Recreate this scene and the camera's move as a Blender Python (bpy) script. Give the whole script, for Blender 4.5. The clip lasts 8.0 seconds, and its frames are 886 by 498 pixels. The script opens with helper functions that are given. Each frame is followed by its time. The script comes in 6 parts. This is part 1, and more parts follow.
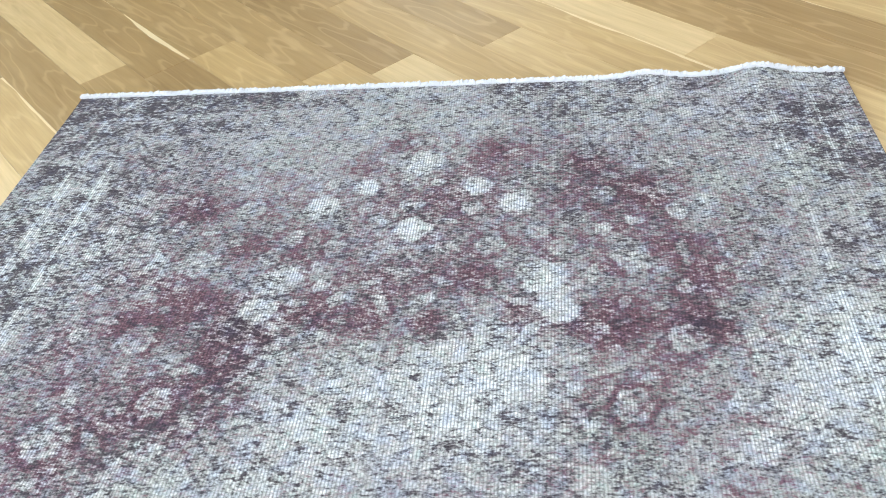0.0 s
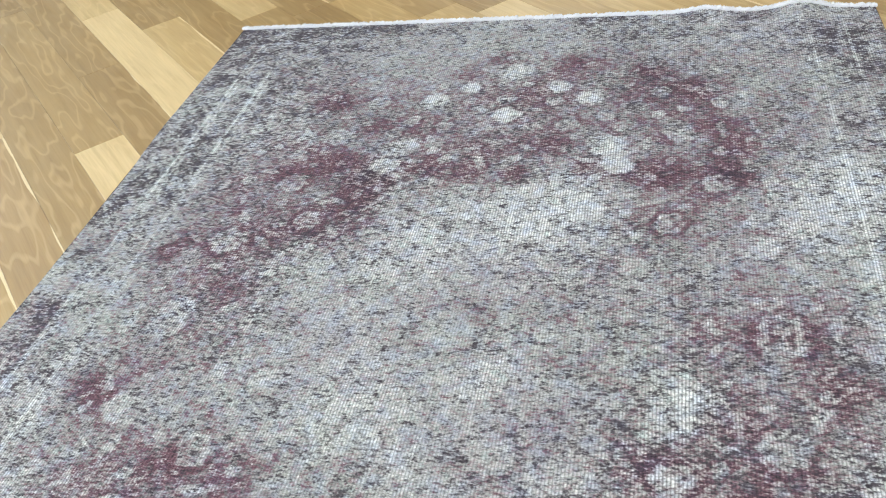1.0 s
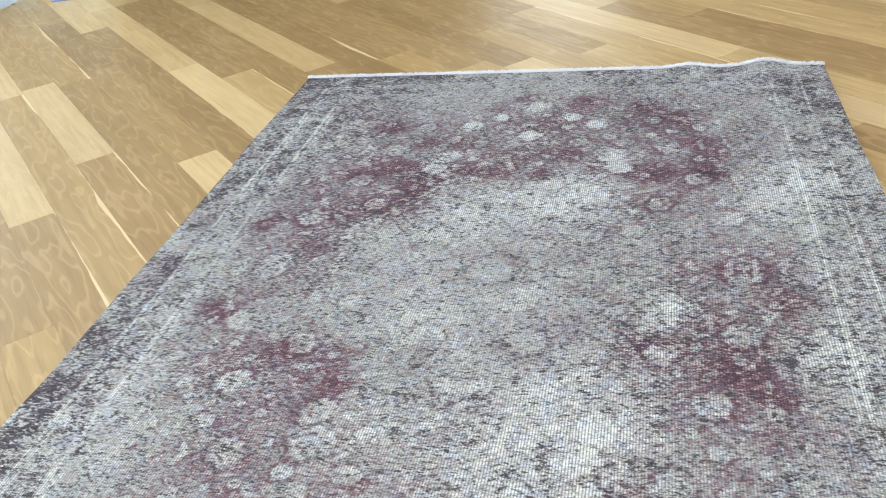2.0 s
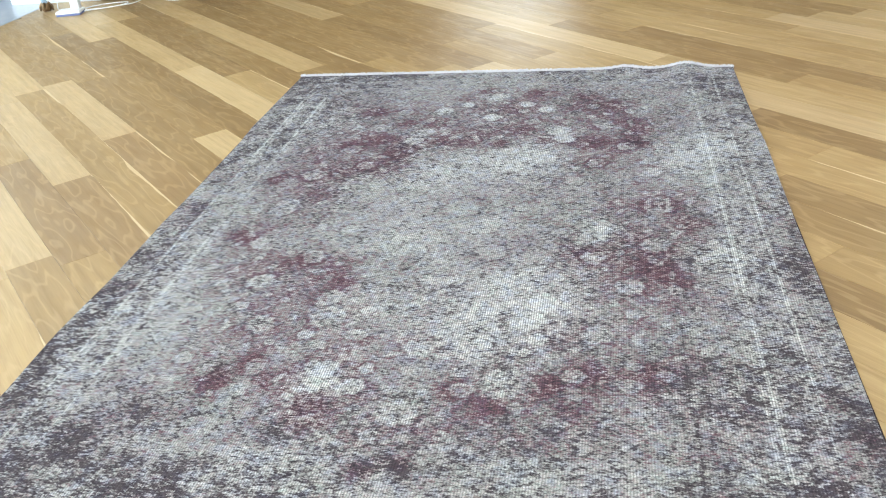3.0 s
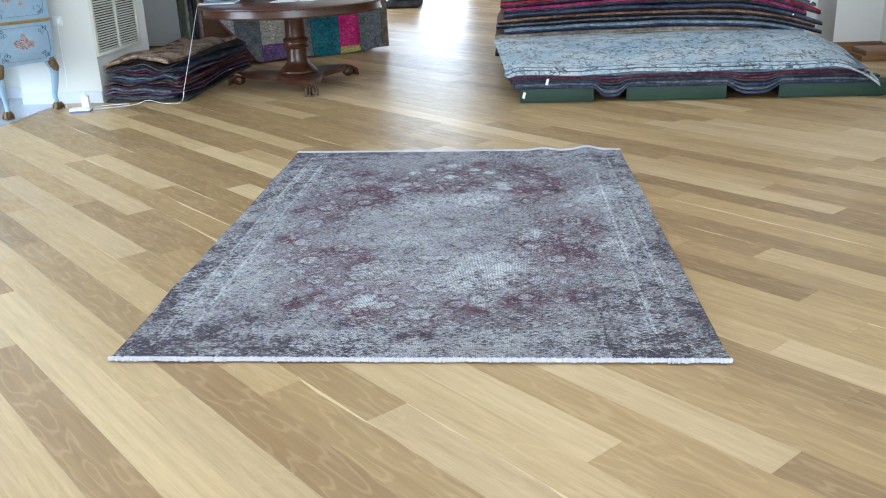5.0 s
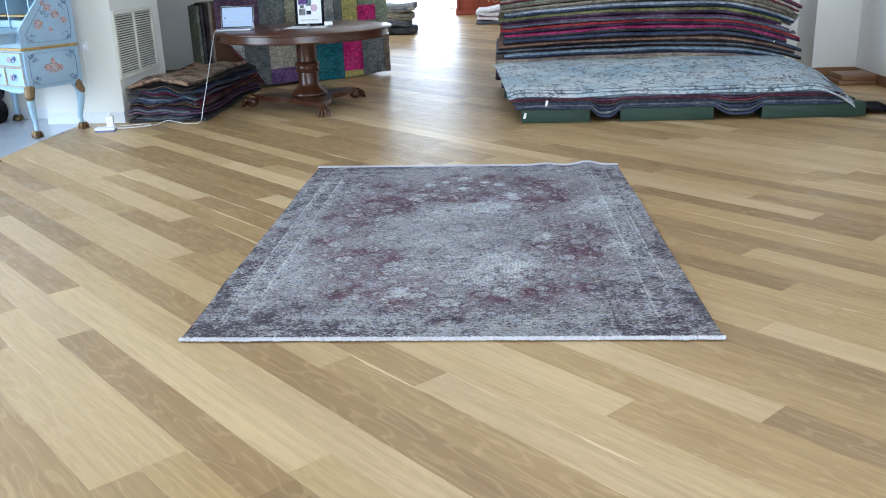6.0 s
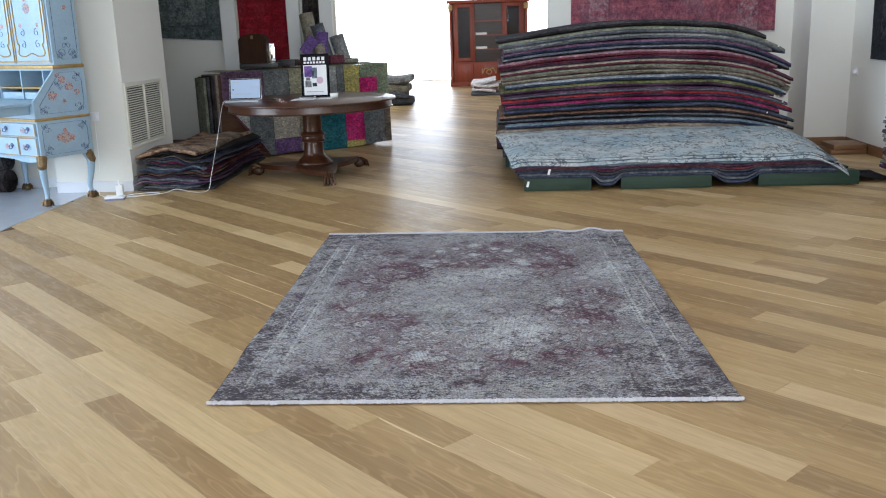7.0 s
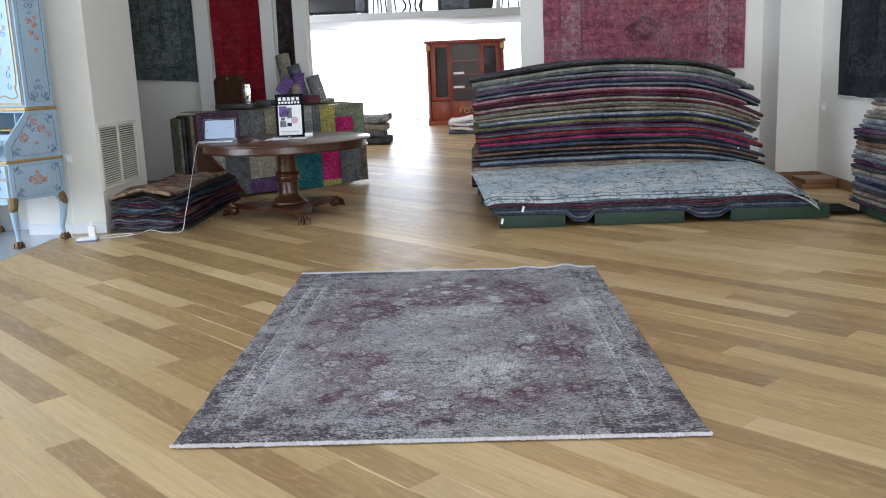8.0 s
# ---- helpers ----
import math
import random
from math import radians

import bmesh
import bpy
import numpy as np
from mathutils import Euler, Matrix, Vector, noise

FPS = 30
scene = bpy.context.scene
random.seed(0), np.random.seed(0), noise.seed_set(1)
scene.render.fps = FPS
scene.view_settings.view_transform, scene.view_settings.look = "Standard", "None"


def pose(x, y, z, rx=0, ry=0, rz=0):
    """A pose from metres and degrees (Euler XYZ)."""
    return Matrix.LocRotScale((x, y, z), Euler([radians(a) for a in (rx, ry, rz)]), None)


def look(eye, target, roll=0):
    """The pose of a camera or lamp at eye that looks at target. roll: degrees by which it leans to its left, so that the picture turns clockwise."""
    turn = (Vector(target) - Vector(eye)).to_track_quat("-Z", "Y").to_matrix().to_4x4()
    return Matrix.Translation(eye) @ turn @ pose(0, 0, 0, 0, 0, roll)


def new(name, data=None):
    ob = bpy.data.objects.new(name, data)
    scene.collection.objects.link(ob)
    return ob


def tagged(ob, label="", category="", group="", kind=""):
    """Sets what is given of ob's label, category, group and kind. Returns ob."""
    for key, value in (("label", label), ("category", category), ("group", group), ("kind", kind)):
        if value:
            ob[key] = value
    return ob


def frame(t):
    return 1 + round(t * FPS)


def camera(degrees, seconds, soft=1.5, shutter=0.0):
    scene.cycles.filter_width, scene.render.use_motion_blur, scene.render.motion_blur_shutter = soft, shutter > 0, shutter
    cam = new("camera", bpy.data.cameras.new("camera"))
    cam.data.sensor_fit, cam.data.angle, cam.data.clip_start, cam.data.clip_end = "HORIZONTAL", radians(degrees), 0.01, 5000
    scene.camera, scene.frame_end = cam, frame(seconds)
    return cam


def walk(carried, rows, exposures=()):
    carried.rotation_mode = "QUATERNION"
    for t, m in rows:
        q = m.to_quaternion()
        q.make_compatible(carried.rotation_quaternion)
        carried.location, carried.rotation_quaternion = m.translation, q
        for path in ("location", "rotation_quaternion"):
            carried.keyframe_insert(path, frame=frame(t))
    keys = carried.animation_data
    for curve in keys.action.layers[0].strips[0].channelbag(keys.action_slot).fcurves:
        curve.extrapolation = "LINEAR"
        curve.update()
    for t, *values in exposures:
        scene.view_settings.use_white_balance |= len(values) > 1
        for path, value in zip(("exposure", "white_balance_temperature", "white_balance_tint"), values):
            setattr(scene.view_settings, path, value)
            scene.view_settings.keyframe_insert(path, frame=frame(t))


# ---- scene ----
cam = camera(52.9, 8.0, 1.1)
PATH = [
    (0, (1.336, 0.797, 1.187), (1.044, 2.301, -0.099), -8.6),
    (0.5, (1.336, 0.484, 1.206), (0.997, 1.994, -0.061), -6.9),
    (1, (1.428, 0.181, 1.216), (0.934, 1.685, -0.006), -10.6),
    (1.2, (1.434, 0.063, 1.227), (0.912, 1.592, 0.049), -10.8),
    (2.3, (1.451, -0.714, 1.272), (0.993, 0.954, 0.269), -7.0),
    (2.5, (1.476, -0.848, 1.27), (1.035, 0.83, 0.274), -6.5),
    (3, (1.509, -1.172, 1.288), (1.12, 0.543, 0.336), -5.8),
    (3.5, (1.494, -1.558, 1.316), (1.141, 0.202, 0.433), -4.1),
    (4, (1.536, -1.9, 1.311), (1.19, -0.109, 0.49), -3.4),
    (4.5, (1.513, -2.234, 1.343), (1.243, -0.4, 0.594), -2.8),
    (4.7, (1.459, -2.377, 1.338), (1.239, -0.523, 0.622), -2.4),
    (5.8, (1.293, -3.015, 1.374), (1.149, -1.128, 0.726), -2.2),
    (6, (1.256, -3.056, 1.384), (1.113, -1.163, 0.753), -2.0),
    (6.5, (1.16, -3.145, 1.413), (1.028, -1.226, 0.866), -2.1),
    (7, (1.133, -3.16, 1.404), (1.015, -1.223, 0.918), -1.9),
    (7.5, (1.164, -3.151, 1.403), (1.066, -1.203, 0.959), -2.1),
    (8, (1.198, -3.148, 1.398), (1.121, -1.191, 0.994), -2.3),
]
walk(cam, [(t, look(eye, target, roll)) for t, eye, target, roll in PATH],
     [(0, 0.98, 6150, 4), (0.5, 0.90, 6250, 5), (1, 0.80, 6450, 5), (2.5, 0.77, 6450, 5), (4, 0.66, 6150, 5), (4.7, 0.5, 5700, 6), (6, 0.30, 5600, 8), (6.5, 0.14, 5750, 9), (7, -0.03, 6100, 11), (8, -0.02, 6150, 12)])
# ---- light ----
world = bpy.data.worlds.new("daylight")
world.use_nodes = True
scene.world = world
wn = world.node_tree.nodes
sky = wn.new("ShaderNodeTexSky")
sky.sky_type, sky.sun_disc, sky.sun_elevation, sky.sun_rotation = "NISHITA", False, radians(50), radians(200)
world.node_tree.links.new(sky.outputs[0], wn["Background"].inputs[0])
wn["Background"].inputs[1].default_value = 0.1


def window_or_fill_light(x, y, z, rx, rz, w, h, watts, colour):
    lamp = bpy.data.lights.new("window_or_fill_light", "AREA")
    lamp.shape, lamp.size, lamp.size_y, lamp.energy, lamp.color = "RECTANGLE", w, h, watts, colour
    ob = new("window_or_fill_light", lamp)
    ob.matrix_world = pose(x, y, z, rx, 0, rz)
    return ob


# daylight in the shop window behind the walk, the side window and the glazed end of the hall, with two added unseen
# lamps: overhead, and at the side of the hall
window_or_fill_light(2.4, -7.35, 1.95, 90, 0, 4.7, 2.9, 320, (0.94, 0.97, 1.0))
window_or_fill_light(-6.85, 0.4, 1.8, 90, -90, 5.8, 2.8, 460, (0.82, 0.92, 1.0))
# assumed skylight, unseen: overhead lamp added for the table shadow and side wall
window_or_fill_light(2.0, 3.4, 4.28, 0, 0, 4.6, 5.2, 58, (1.0, 0.99, 0.96))
window_or_fill_light(-0.7, 20.75, 1.2, 90, 180, 2.4, 2.2, 130, (0.84, 0.92, 1.0))
# unseen hall side opening, lamp added to brighten the bookcase front
window_or_fill_light(-4.05, 14.0, 1.9, 90, -90, 5.0, 2.2, 260, (0.92, 0.96, 1.0))


# ---- materials ----
def nodes_of(name):
    m = bpy.data.materials.new(name)
    m.use_nodes = True
    t = m.node_tree
    return m, t, t.nodes["Principled BSDF"]


def add(t, kind, **sets):
    n = t.nodes.new("ShaderNode" + kind)
    for key, value in sets.items():
        if key in n.inputs:
            n.inputs[key].default_value = value
    return n


def ramp(t, fac, stops):
    n = t.nodes.new("ShaderNodeValToRGB")
    e = n.color_ramp.elements
    while len(e) < len(stops):
        e.new(0.5)
    for el, (p, c) in zip(e, stops):
        el.position, el.color = p, (*c, 1)
    t.links.new(fac, n.inputs[0])
    return n.outputs[0]


def mixed(t, fac, a, b, blend="MIX"):
    n = t.nodes.new("ShaderNodeMix")
    n.data_type, n.blend_type = "RGBA", blend
    for sock, v in ((n.inputs[0], fac), (n.inputs[6], a), (n.inputs[7], b)):
        if isinstance(v, bpy.types.NodeSocket):
            t.links.new(v, sock)
        else:
            sock.default_value = v if isinstance(v, (int, float)) else (*v, 1)
    return n.outputs[2]


def maths(t, op, a, b=0.0):
    n = t.nodes.new("ShaderNodeMath")
    n.operation = op
    for sock, v in ((n.inputs[0], a), (n.inputs[1], b)):
        if isinstance(v, bpy.types.NodeSocket):
            t.links.new(v, sock)
        else:
            sock.default_value = v
    return n.outputs[0]


def noise_of(t, vec, scale, stretch=(1, 1, 1), detail=4.0, rough=0.55, turned=0.0, tilt=0.0):
    mp = t.nodes.new("ShaderNodeMapping")
    mp.inputs["Rotation"].default_value = (tilt, tilt * 0.7, turned)
    mp.inputs["Scale"].default_value = stretch
    t.links.new(vec, mp.inputs[0])
    n = add(t, "TexNoise", Scale=scale, Detail=detail, Roughness=rough)
    t.links.new(mp.outputs[0], n.inputs["Vector"])
    return n.outputs[0]


def bump(t, bsdf, height, strength, distance=0.01):
    b = add(t, "Bump", Strength=strength, Distance=distance)
    t.links.new(height, b.inputs["Height"])
    t.links.new(b.outputs[0], bsdf.inputs["Normal"])


def plain(name, colour, rough=0.5, metal=0.0, vary=0.15, scale=6.0, fine=60.0, relief=0.05, stretch=(1, 1, 1)):
    """A painted, metal or cloth surface with variation at two scales and a fine relief."""
    m, t, p = nodes_of(name)
    co = t.nodes.new("ShaderNodeTexCoord").outputs["Object"]
    big, small = noise_of(t, co, scale, stretch), noise_of(t, co, fine, stretch)
    dark = [c * (1 - vary) for c in colour]
    light = [min(1, c * (1 + vary)) for c in colour]
    c1 = ramp(t, big, [(0.3, dark), (0.7, light)])
    c2 = mixed(t, 0.35, c1, ramp(t, small, [(0.3, dark), (0.7, light)]))
    t.links.new(c2, p.inputs["Base Color"])
    p.inputs["Roughness"].default_value = rough
    p.inputs["Metallic"].default_value = metal
    if relief:
        bump(t, p, small, relief)
    return m


def wool(name, base, accent, pale=None, scale=9.0):
    """Worn wool pile: base and accent dye broken up by wear, with fine streaks of the weave."""
    m, t, p = nodes_of(name)
    co = t.nodes.new("ShaderNodeTexCoord").outputs["Object"]
    a = noise_of(t, co, scale, (1, 1, 1), 5, 0.65)
    b = noise_of(t, co, 70, (0.35, 1, 1), 3)
    c = noise_of(t, co, 3.0, (1, 1, 1), 2)
    col = mixed(t, ramp(t, a, [(0.42, (0, 0, 0)), (0.58, (1, 1, 1))]), base, accent)
    pale = pale or [min(1, x * 1.5 + 0.06) for x in base]
    col = mixed(t, maths(t, "MULTIPLY", ramp(t, c, [(0.4, (0, 0, 0)), (0.7, (1, 1, 1))]), 0.55), col, pale)
    d = noise_of(t, co, 46, (0.8, 1, 1), 4, 0.7, 0.4, 0.6)
    col = mixed(t, 0.72, col, ramp(t, d, [(0.34, (0.35, 0.35, 0.36)), (0.47, (0.9, 0.9, 0.9)), (0.56, (1.1, 1.08, 1.05)), (0.66, (1.9, 1.85, 1.75))]), "MULTIPLY")
    col = mixed(t, 0.45, col, ramp(t, b, [(0.3, (0.5, 0.5, 0.5)), (0.7, (1.15, 1.15, 1.15))]), "MULTIPLY")
    t.links.new(col, p.inputs["Base Color"])
    p.inputs["Roughness"].default_value = 0.95
    p.inputs["Specular IOR Level"].default_value = 0.06
    bump(t, p, b, 0.5, 0.006)
    return m


def wood(name, dark, light, rough=0.3, stretch=(1, 12, 12), scale=3.0):
    m, t, p = nodes_of(name)
    co = t.nodes.new("ShaderNodeTexCoord").outputs["Object"]
    g = noise_of(t, co, scale, stretch, 6, 0.6)
    f = noise_of(t, co, scale * 8, stretch, 3)
    col = mixed(t, 0.3, ramp(t, g, [(0.3, dark), (0.7, light)]), ramp(t, f, [(0.3, dark), (0.7, light)]))
    t.links.new(col, p.inputs["Base Color"])
    p.inputs["Roughness"].default_value = rough
    bump(t, p, f, 0.04, 0.004)
    return m


def oak_floor(name="oak_plank", tone=None):
    m, t, p = nodes_of(name)
    uv = t.nodes.new("ShaderNodeUVMap").outputs[0]
    info = t.nodes.new("ShaderNodeObjectInfo").outputs["Random"]
    isl = t.nodes.new("ShaderNodeNewGeometry").outputs["Random Per Island"]
    r = maths(t, "FRACT", maths(t, "ADD", info, maths(t, "MULTIPLY", isl, 7.31)))
    r2 = maths(t, "FRACT", maths(t, "MULTIPLY", r, 17.7))
    off = t.nodes.new("ShaderNodeCombineXYZ")
    for i, k in ((0, 91.0), (1, 37.0), (2, 53.0)):
        t.links.new(maths(t, "MULTIPLY", r, k), off.inputs[i])
    vm = t.nodes.new("ShaderNodeVectorMath")
    t.links.new(uv, vm.inputs[0])
    t.links.new(off.outputs[0], vm.inputs[1])
    co = vm.outputs[0]
    grain = noise_of(t, co, 5.0, (0.5, 9, 1), 6, 0.6)
    flame = noise_of(t, co, 2.2, (0.9, 5, 1), 2, 0.5)
    rings = maths(t, "SINE", maths(t, "MULTIPLY", flame, 46.0))
    fine = noise_of(t, co, 60, (0.12, 5, 1), 2)
    base = ramp(t, r, [(0.0, (0.30, 0.188, 0.078)), (0.25, (0.39, 0.255, 0.110)), (0.55, (0.475, 0.32, 0.140)),
                       (0.8, (0.54, 0.38, 0.185)), (1.0, (0.64, 0.47, 0.25))])
    if tone is not None:
        base = ramp(t, r, [(0.0, [c * 0.95 for c in tone]), (1.0, [c * 1.05 for c in tone])])
    col = mixed(t, 0.55, base, ramp(t, grain, [(0.25, (0.62, 0.55, 0.46)), (0.6, (1, 1, 1)), (0.8, (1.12, 1.12, 1.1))]), "MULTIPLY")
    col = mixed(t, maths(t, "MULTIPLY", ramp(t, rings, [(0.55, (0, 0, 0)), (1.0, (1, 1, 1))]), 0.22), col, (0.70, 0.50, 0.27))
    col = mixed(t, 0.2, col, ramp(t, fine, [(0.3, (0.6, 0.55, 0.5)), (0.6, (1, 1, 1))]), "MULTIPLY")
    # pale sapwood along one edge of some planks
    sep = t.nodes.new("ShaderNodeSeparateXYZ")
    t.links.new(uv, sep.inputs[0])
    wob = maths(t, "MULTIPLY", maths(t, "SUBTRACT", noise_of(t, co, 1.6, (1, 0.2, 1), 3), 0.5), 0.075)
    edge = maths(t, "GREATER_THAN", maths(t, "ADD", sep.outputs[1], wob), 0.071)
    some = maths(t, "GREATER_THAN", r2, 0.78)
    col = mixed(t, maths(t, "MULTIPLY", maths(t, "MULTIPLY", edge, some), 0.75), col, (0.78, 0.62, 0.38))
    stain = noise_of(t, t.nodes.new("ShaderNodeNewGeometry").outputs["Position"], 0.9, (1, 1, 1), 3)
    col = mixed(t, 0.5, col, ramp(t, stain, [(0.3, (0.84, 0.82, 0.8)), (0.65, (1, 1, 1))]), "MULTIPLY")
    t.links.new(col, p.inputs["Base Color"])
    scuff = noise_of(t, co, 9, (0.6, 2, 1), 4)
    t.links.new(ramp(t, scuff, [(0.3, (0.31, 0.31, 0.31)), (0.7, (0.46, 0.46, 0.46))]), p.inputs["Roughness"])
    p.inputs["Specular IOR Level"].default_value = 0.45
    bump(t, p, grain, 0.06, 0.004)
    return m


def worn_rug():
    """Over-dyed antique rug: dye, wear and dark pile come from the mesh, knots, warp lines and breakup from the shader."""
    m, t, p = nodes_of("worn_over_dyed_wool")
    co = t.nodes.new("ShaderNodeTexCoord").outputs["Object"]

    def att(name):
        a = t.nodes.new("ShaderNodeAttribute")
        a.attribute_name = name
        return a.outputs["Fac"]

    def centred(n, gain):
        return maths(t, "MULTIPLY", maths(t, "SUBTRACT", n, 0.5), gain)
    # rows of knots read as short dashes across the rug
    dash = noise_of(t, co, 185, (0.46, 1, 1), 3, 0.6, 0.02, 0.6)
    dash_b = noise_of(t, co, 165, (0.42, 1, 1), 3, 0.6, 0.03, 1.3)
    knots = noise_of(t, co, 230, (0.75, 1.1, 1), 2, 0.6, 0.3, 0.5)
    mott = noise_of(t, co, 48, (0.8, 1, 1), 3, 0.6, 0.4, 0.7)
    blot = noise_of(t, co, 19, (1, 1, 1), 3, 0.6, 0.6, 0.8)
    tints = noise_of(t, co, 30, (1, 1, 1), 3, 0.6, 0.2, 0.9)
    tone = noise_of(t, co, 4.0, (1, 1, 1), 3)
    jitter = maths(t, "ADD", maths(t, "ADD", centred(dash, 2.7), centred(knots, 1.5)), maths(t, "ADD", centred(mott, 2.6), centred(blot, 2.2)))
    other = maths(t, "ADD", maths(t, "ADD", centred(dash_b, 3.4), centred(knots, -1.6)), maths(t, "ADD", centred(mott, -2.2), centred(blot, -1.3)))
    base = ramp(t, tone, [(0.3, (0.316, 0.308, 0.334)), (0.5, (0.330, 0.330, 0.344)), (0.7, (0.324, 0.336, 0.336))])
    red = ramp(t, maths(t, "ADD", att("dye"), jitter), [(0.22, (0, 0, 0)), (0.78, (1, 1, 1))])
    col = mixed(t, maths(t, "MULTIPLY", red, 0.86), base, (0.092, 0.026, 0.048))
    dk = ramp(t, maths(t, "ADD", att("pile"), other), [(0.10, (0, 0, 0)), (0.85, (1, 1, 1))])
    col = mixed(t, maths(t, "MULTIPLY", dk, 0.92), col, (0.054, 0.042, 0.055))
    wear = ramp(t, maths(t, "SUBTRACT", att("wear"), maths(t, "MULTIPLY", other, 0.55)), [(0.25, (0, 0, 0)), (0.95, (1, 1, 1))])
    col = mixed(t, maths(t, "MULTIPLY", wear, 0.84), col, (0.55, 0.565, 0.58))
    col = mixed(t, 0.75, col, ramp(t, dash, [(0.32, (0.42, 0.40, 0.43)), (0.48, (1, 1, 1)), (0.66, (1.40, 1.40, 1.38))]), "MULTIPLY")
    col = mixed(t, 0.7, col, ramp(t, knots, [(0.3, (0.5, 0.5, 0.5)), (0.5, (1, 1, 1)), (0.7, (1.35, 1.35, 1.35))]), "MULTIPLY")
    col = mixed(t, 0.7, col, ramp(t, tints, [(0.32, (0.93, 0.98, 1.12)), (0.45, (1, 1, 1)), (0.58, (1.06, 1.0, 0.90)), (0.68, (0.95, 1.04, 0.96))]), "MULTIPLY")
    # warp threads bared where the pile is gone
    sep = t.nodes.new("ShaderNodeSeparateXYZ")
    t.links.new(co, sep.inputs[0])
    wob = maths(t, "ADD", maths(t, "MULTIPLY", noise_of(t, co, 5, (1, 1, 1), 2), 3.0), maths(t, "MULTIPLY", noise_of(t, co, 24, (1, 0.4, 1), 2, 0.5, 0.1, 0.5), 4.0))
    rib = maths(t, "SINE", maths(t, "ADD", maths(t, "MULTIPLY", sep.outputs[0], 2 * math.pi / 0.0062), wob))
    thread = ramp(t, maths(t, "ADD", maths(t, "MULTIPLY", rib, 0.5), 0.5), [(0.08, (0.26, 0.25, 0.27)), (0.45, (1.02, 1.02, 1.02)), (0.95, (1.28, 1.28, 1.28))])
    bared = maths(t, "ADD", 0.22, maths(t, "MULTIPLY", wear, 0.42))
    col = mixed(t, bared, col, thread, "MULTIPLY")
    t.links.new(col, p.inputs["Base Color"])
    p.inputs["Roughness"].default_value = 0.93
    p.inputs["Specular IOR Level"].default_value = 0.06
    bump(t, p, dash, 0.3, 0.004)
    return m


M_OAK = oak_floor()
M_OAK_PALE = oak_floor("pale_oak_plank", (0.58, 0.42, 0.225))
M_OAK_DARK = oak_floor("dark_oak_plank", (0.35, 0.222, 0.098))
M_SUB = plain("dark_joint", (0.10, 0.06, 0.03), 0.9)
M_MARBLE = plain("pale_grey_marble", (0.47, 0.50, 0.56), 0.12, vary=0.08, scale=2.0, fine=9, relief=0)
M_WALL = plain("warm_white_wall_paint", (0.77, 0.765, 0.71), 0.8, vary=0.03, scale=0.8, fine=90, relief=0.04)
M_WHITE = plain("white_paint", (0.82, 0.83, 0.82), 0.6, vary=0.03, scale=1.0, relief=0.02)
M_BASEWHITE = plain("white_skirting_paint", (0.72, 0.75, 0.80), 0.45, vary=0.04)
M_CEIL = plain("ceiling_paint", (0.8, 0.8, 0.78), 0.9, vary=0.02)
M_BASEWOOD = wood("brown_skirting_wood", (0.16, 0.08, 0.035), (0.30, 0.16, 0.075), 0.4)
M_GREY = plain("grey_slab_paint", (0.48, 0.49, 0.50), 0.7, vary=0.05)
M_MAHOG = wood("polished_mahogany", (0.034, 0.012, 0.006), (0.100, 0.034, 0.014), 0.28)
M_REDWOOD = wood("red_mahogany", (0.16, 0.028, 0.014), (0.30, 0.06, 0.03), 0.25, (12, 12, 1))
M_DARKWOOD = wood("dark_walnut", (0.04, 0.018, 0.010), (0.10, 0.045, 0.022), 0.25)
M_PALLET = wood("green_painted_wood", (0.009, 0.028, 0.017), (0.018, 0.050, 0.030), 0.6)
M_BLUE = plain("pale_blue_paint", (0.33, 0.47, 0.60), 0.4, vary=0.10, scale=5, fine=40, relief=0.03)
M_BLUEIN = plain("deeper_blue_paint", (0.20, 0.36, 0.53), 0.5, vary=0.1)
M_GOLD = plain("aged_gilding", (0.40, 0.27, 0.10), 0.5, 0.4, 0.3, 20, 80, 0.1)
M_BRONZE = plain("dark_bronze", (0.16, 0.10, 0.05), 0.35, 0.8, 0.35, 25, 90, 0.15)
M_NAVY = plain("navy_painted_scroll", (0.07, 0.11, 0.24), 0.5, vary=0.2)
M_CORAL = plain("coral_painted_flower", (0.46, 0.24, 0.19), 0.6, vary=0.35, scale=60)
M_CORALPALE = plain("pale_coral_painted_flower", (0.58, 0.42, 0.38), 0.6, vary=0.3, scale=60)
M_INK = plain("matt_black_print", (0.012, 0.012, 0.014), 0.95, vary=0.2, relief=0)
M_INK.node_tree.nodes["Principled BSDF"].inputs["Specular IOR Level"].default_value = 0.08
M_BLACK = plain("black_plastic", (0.02, 0.02, 0.022), 0.4, vary=0.2)
M_PLASTIC = plain("white_plastic", (0.85, 0.86, 0.88), 0.35, vary=0.02, relief=0)
M_SILVER = plain("silver_aluminium", (0.65, 0.66, 0.68), 0.3, 0.9, 0.04, relief=0)
M_PAPER = plain("white_paper", (0.86, 0.86, 0.85), 0.7, vary=0.02, relief=0)
M_COTTON = plain("white_cotton_fringe", (0.60, 0.59, 0.63), 0.95, vary=0.10, scale=30, fine=200, relief=0.3)
M_RUG = worn_rug()

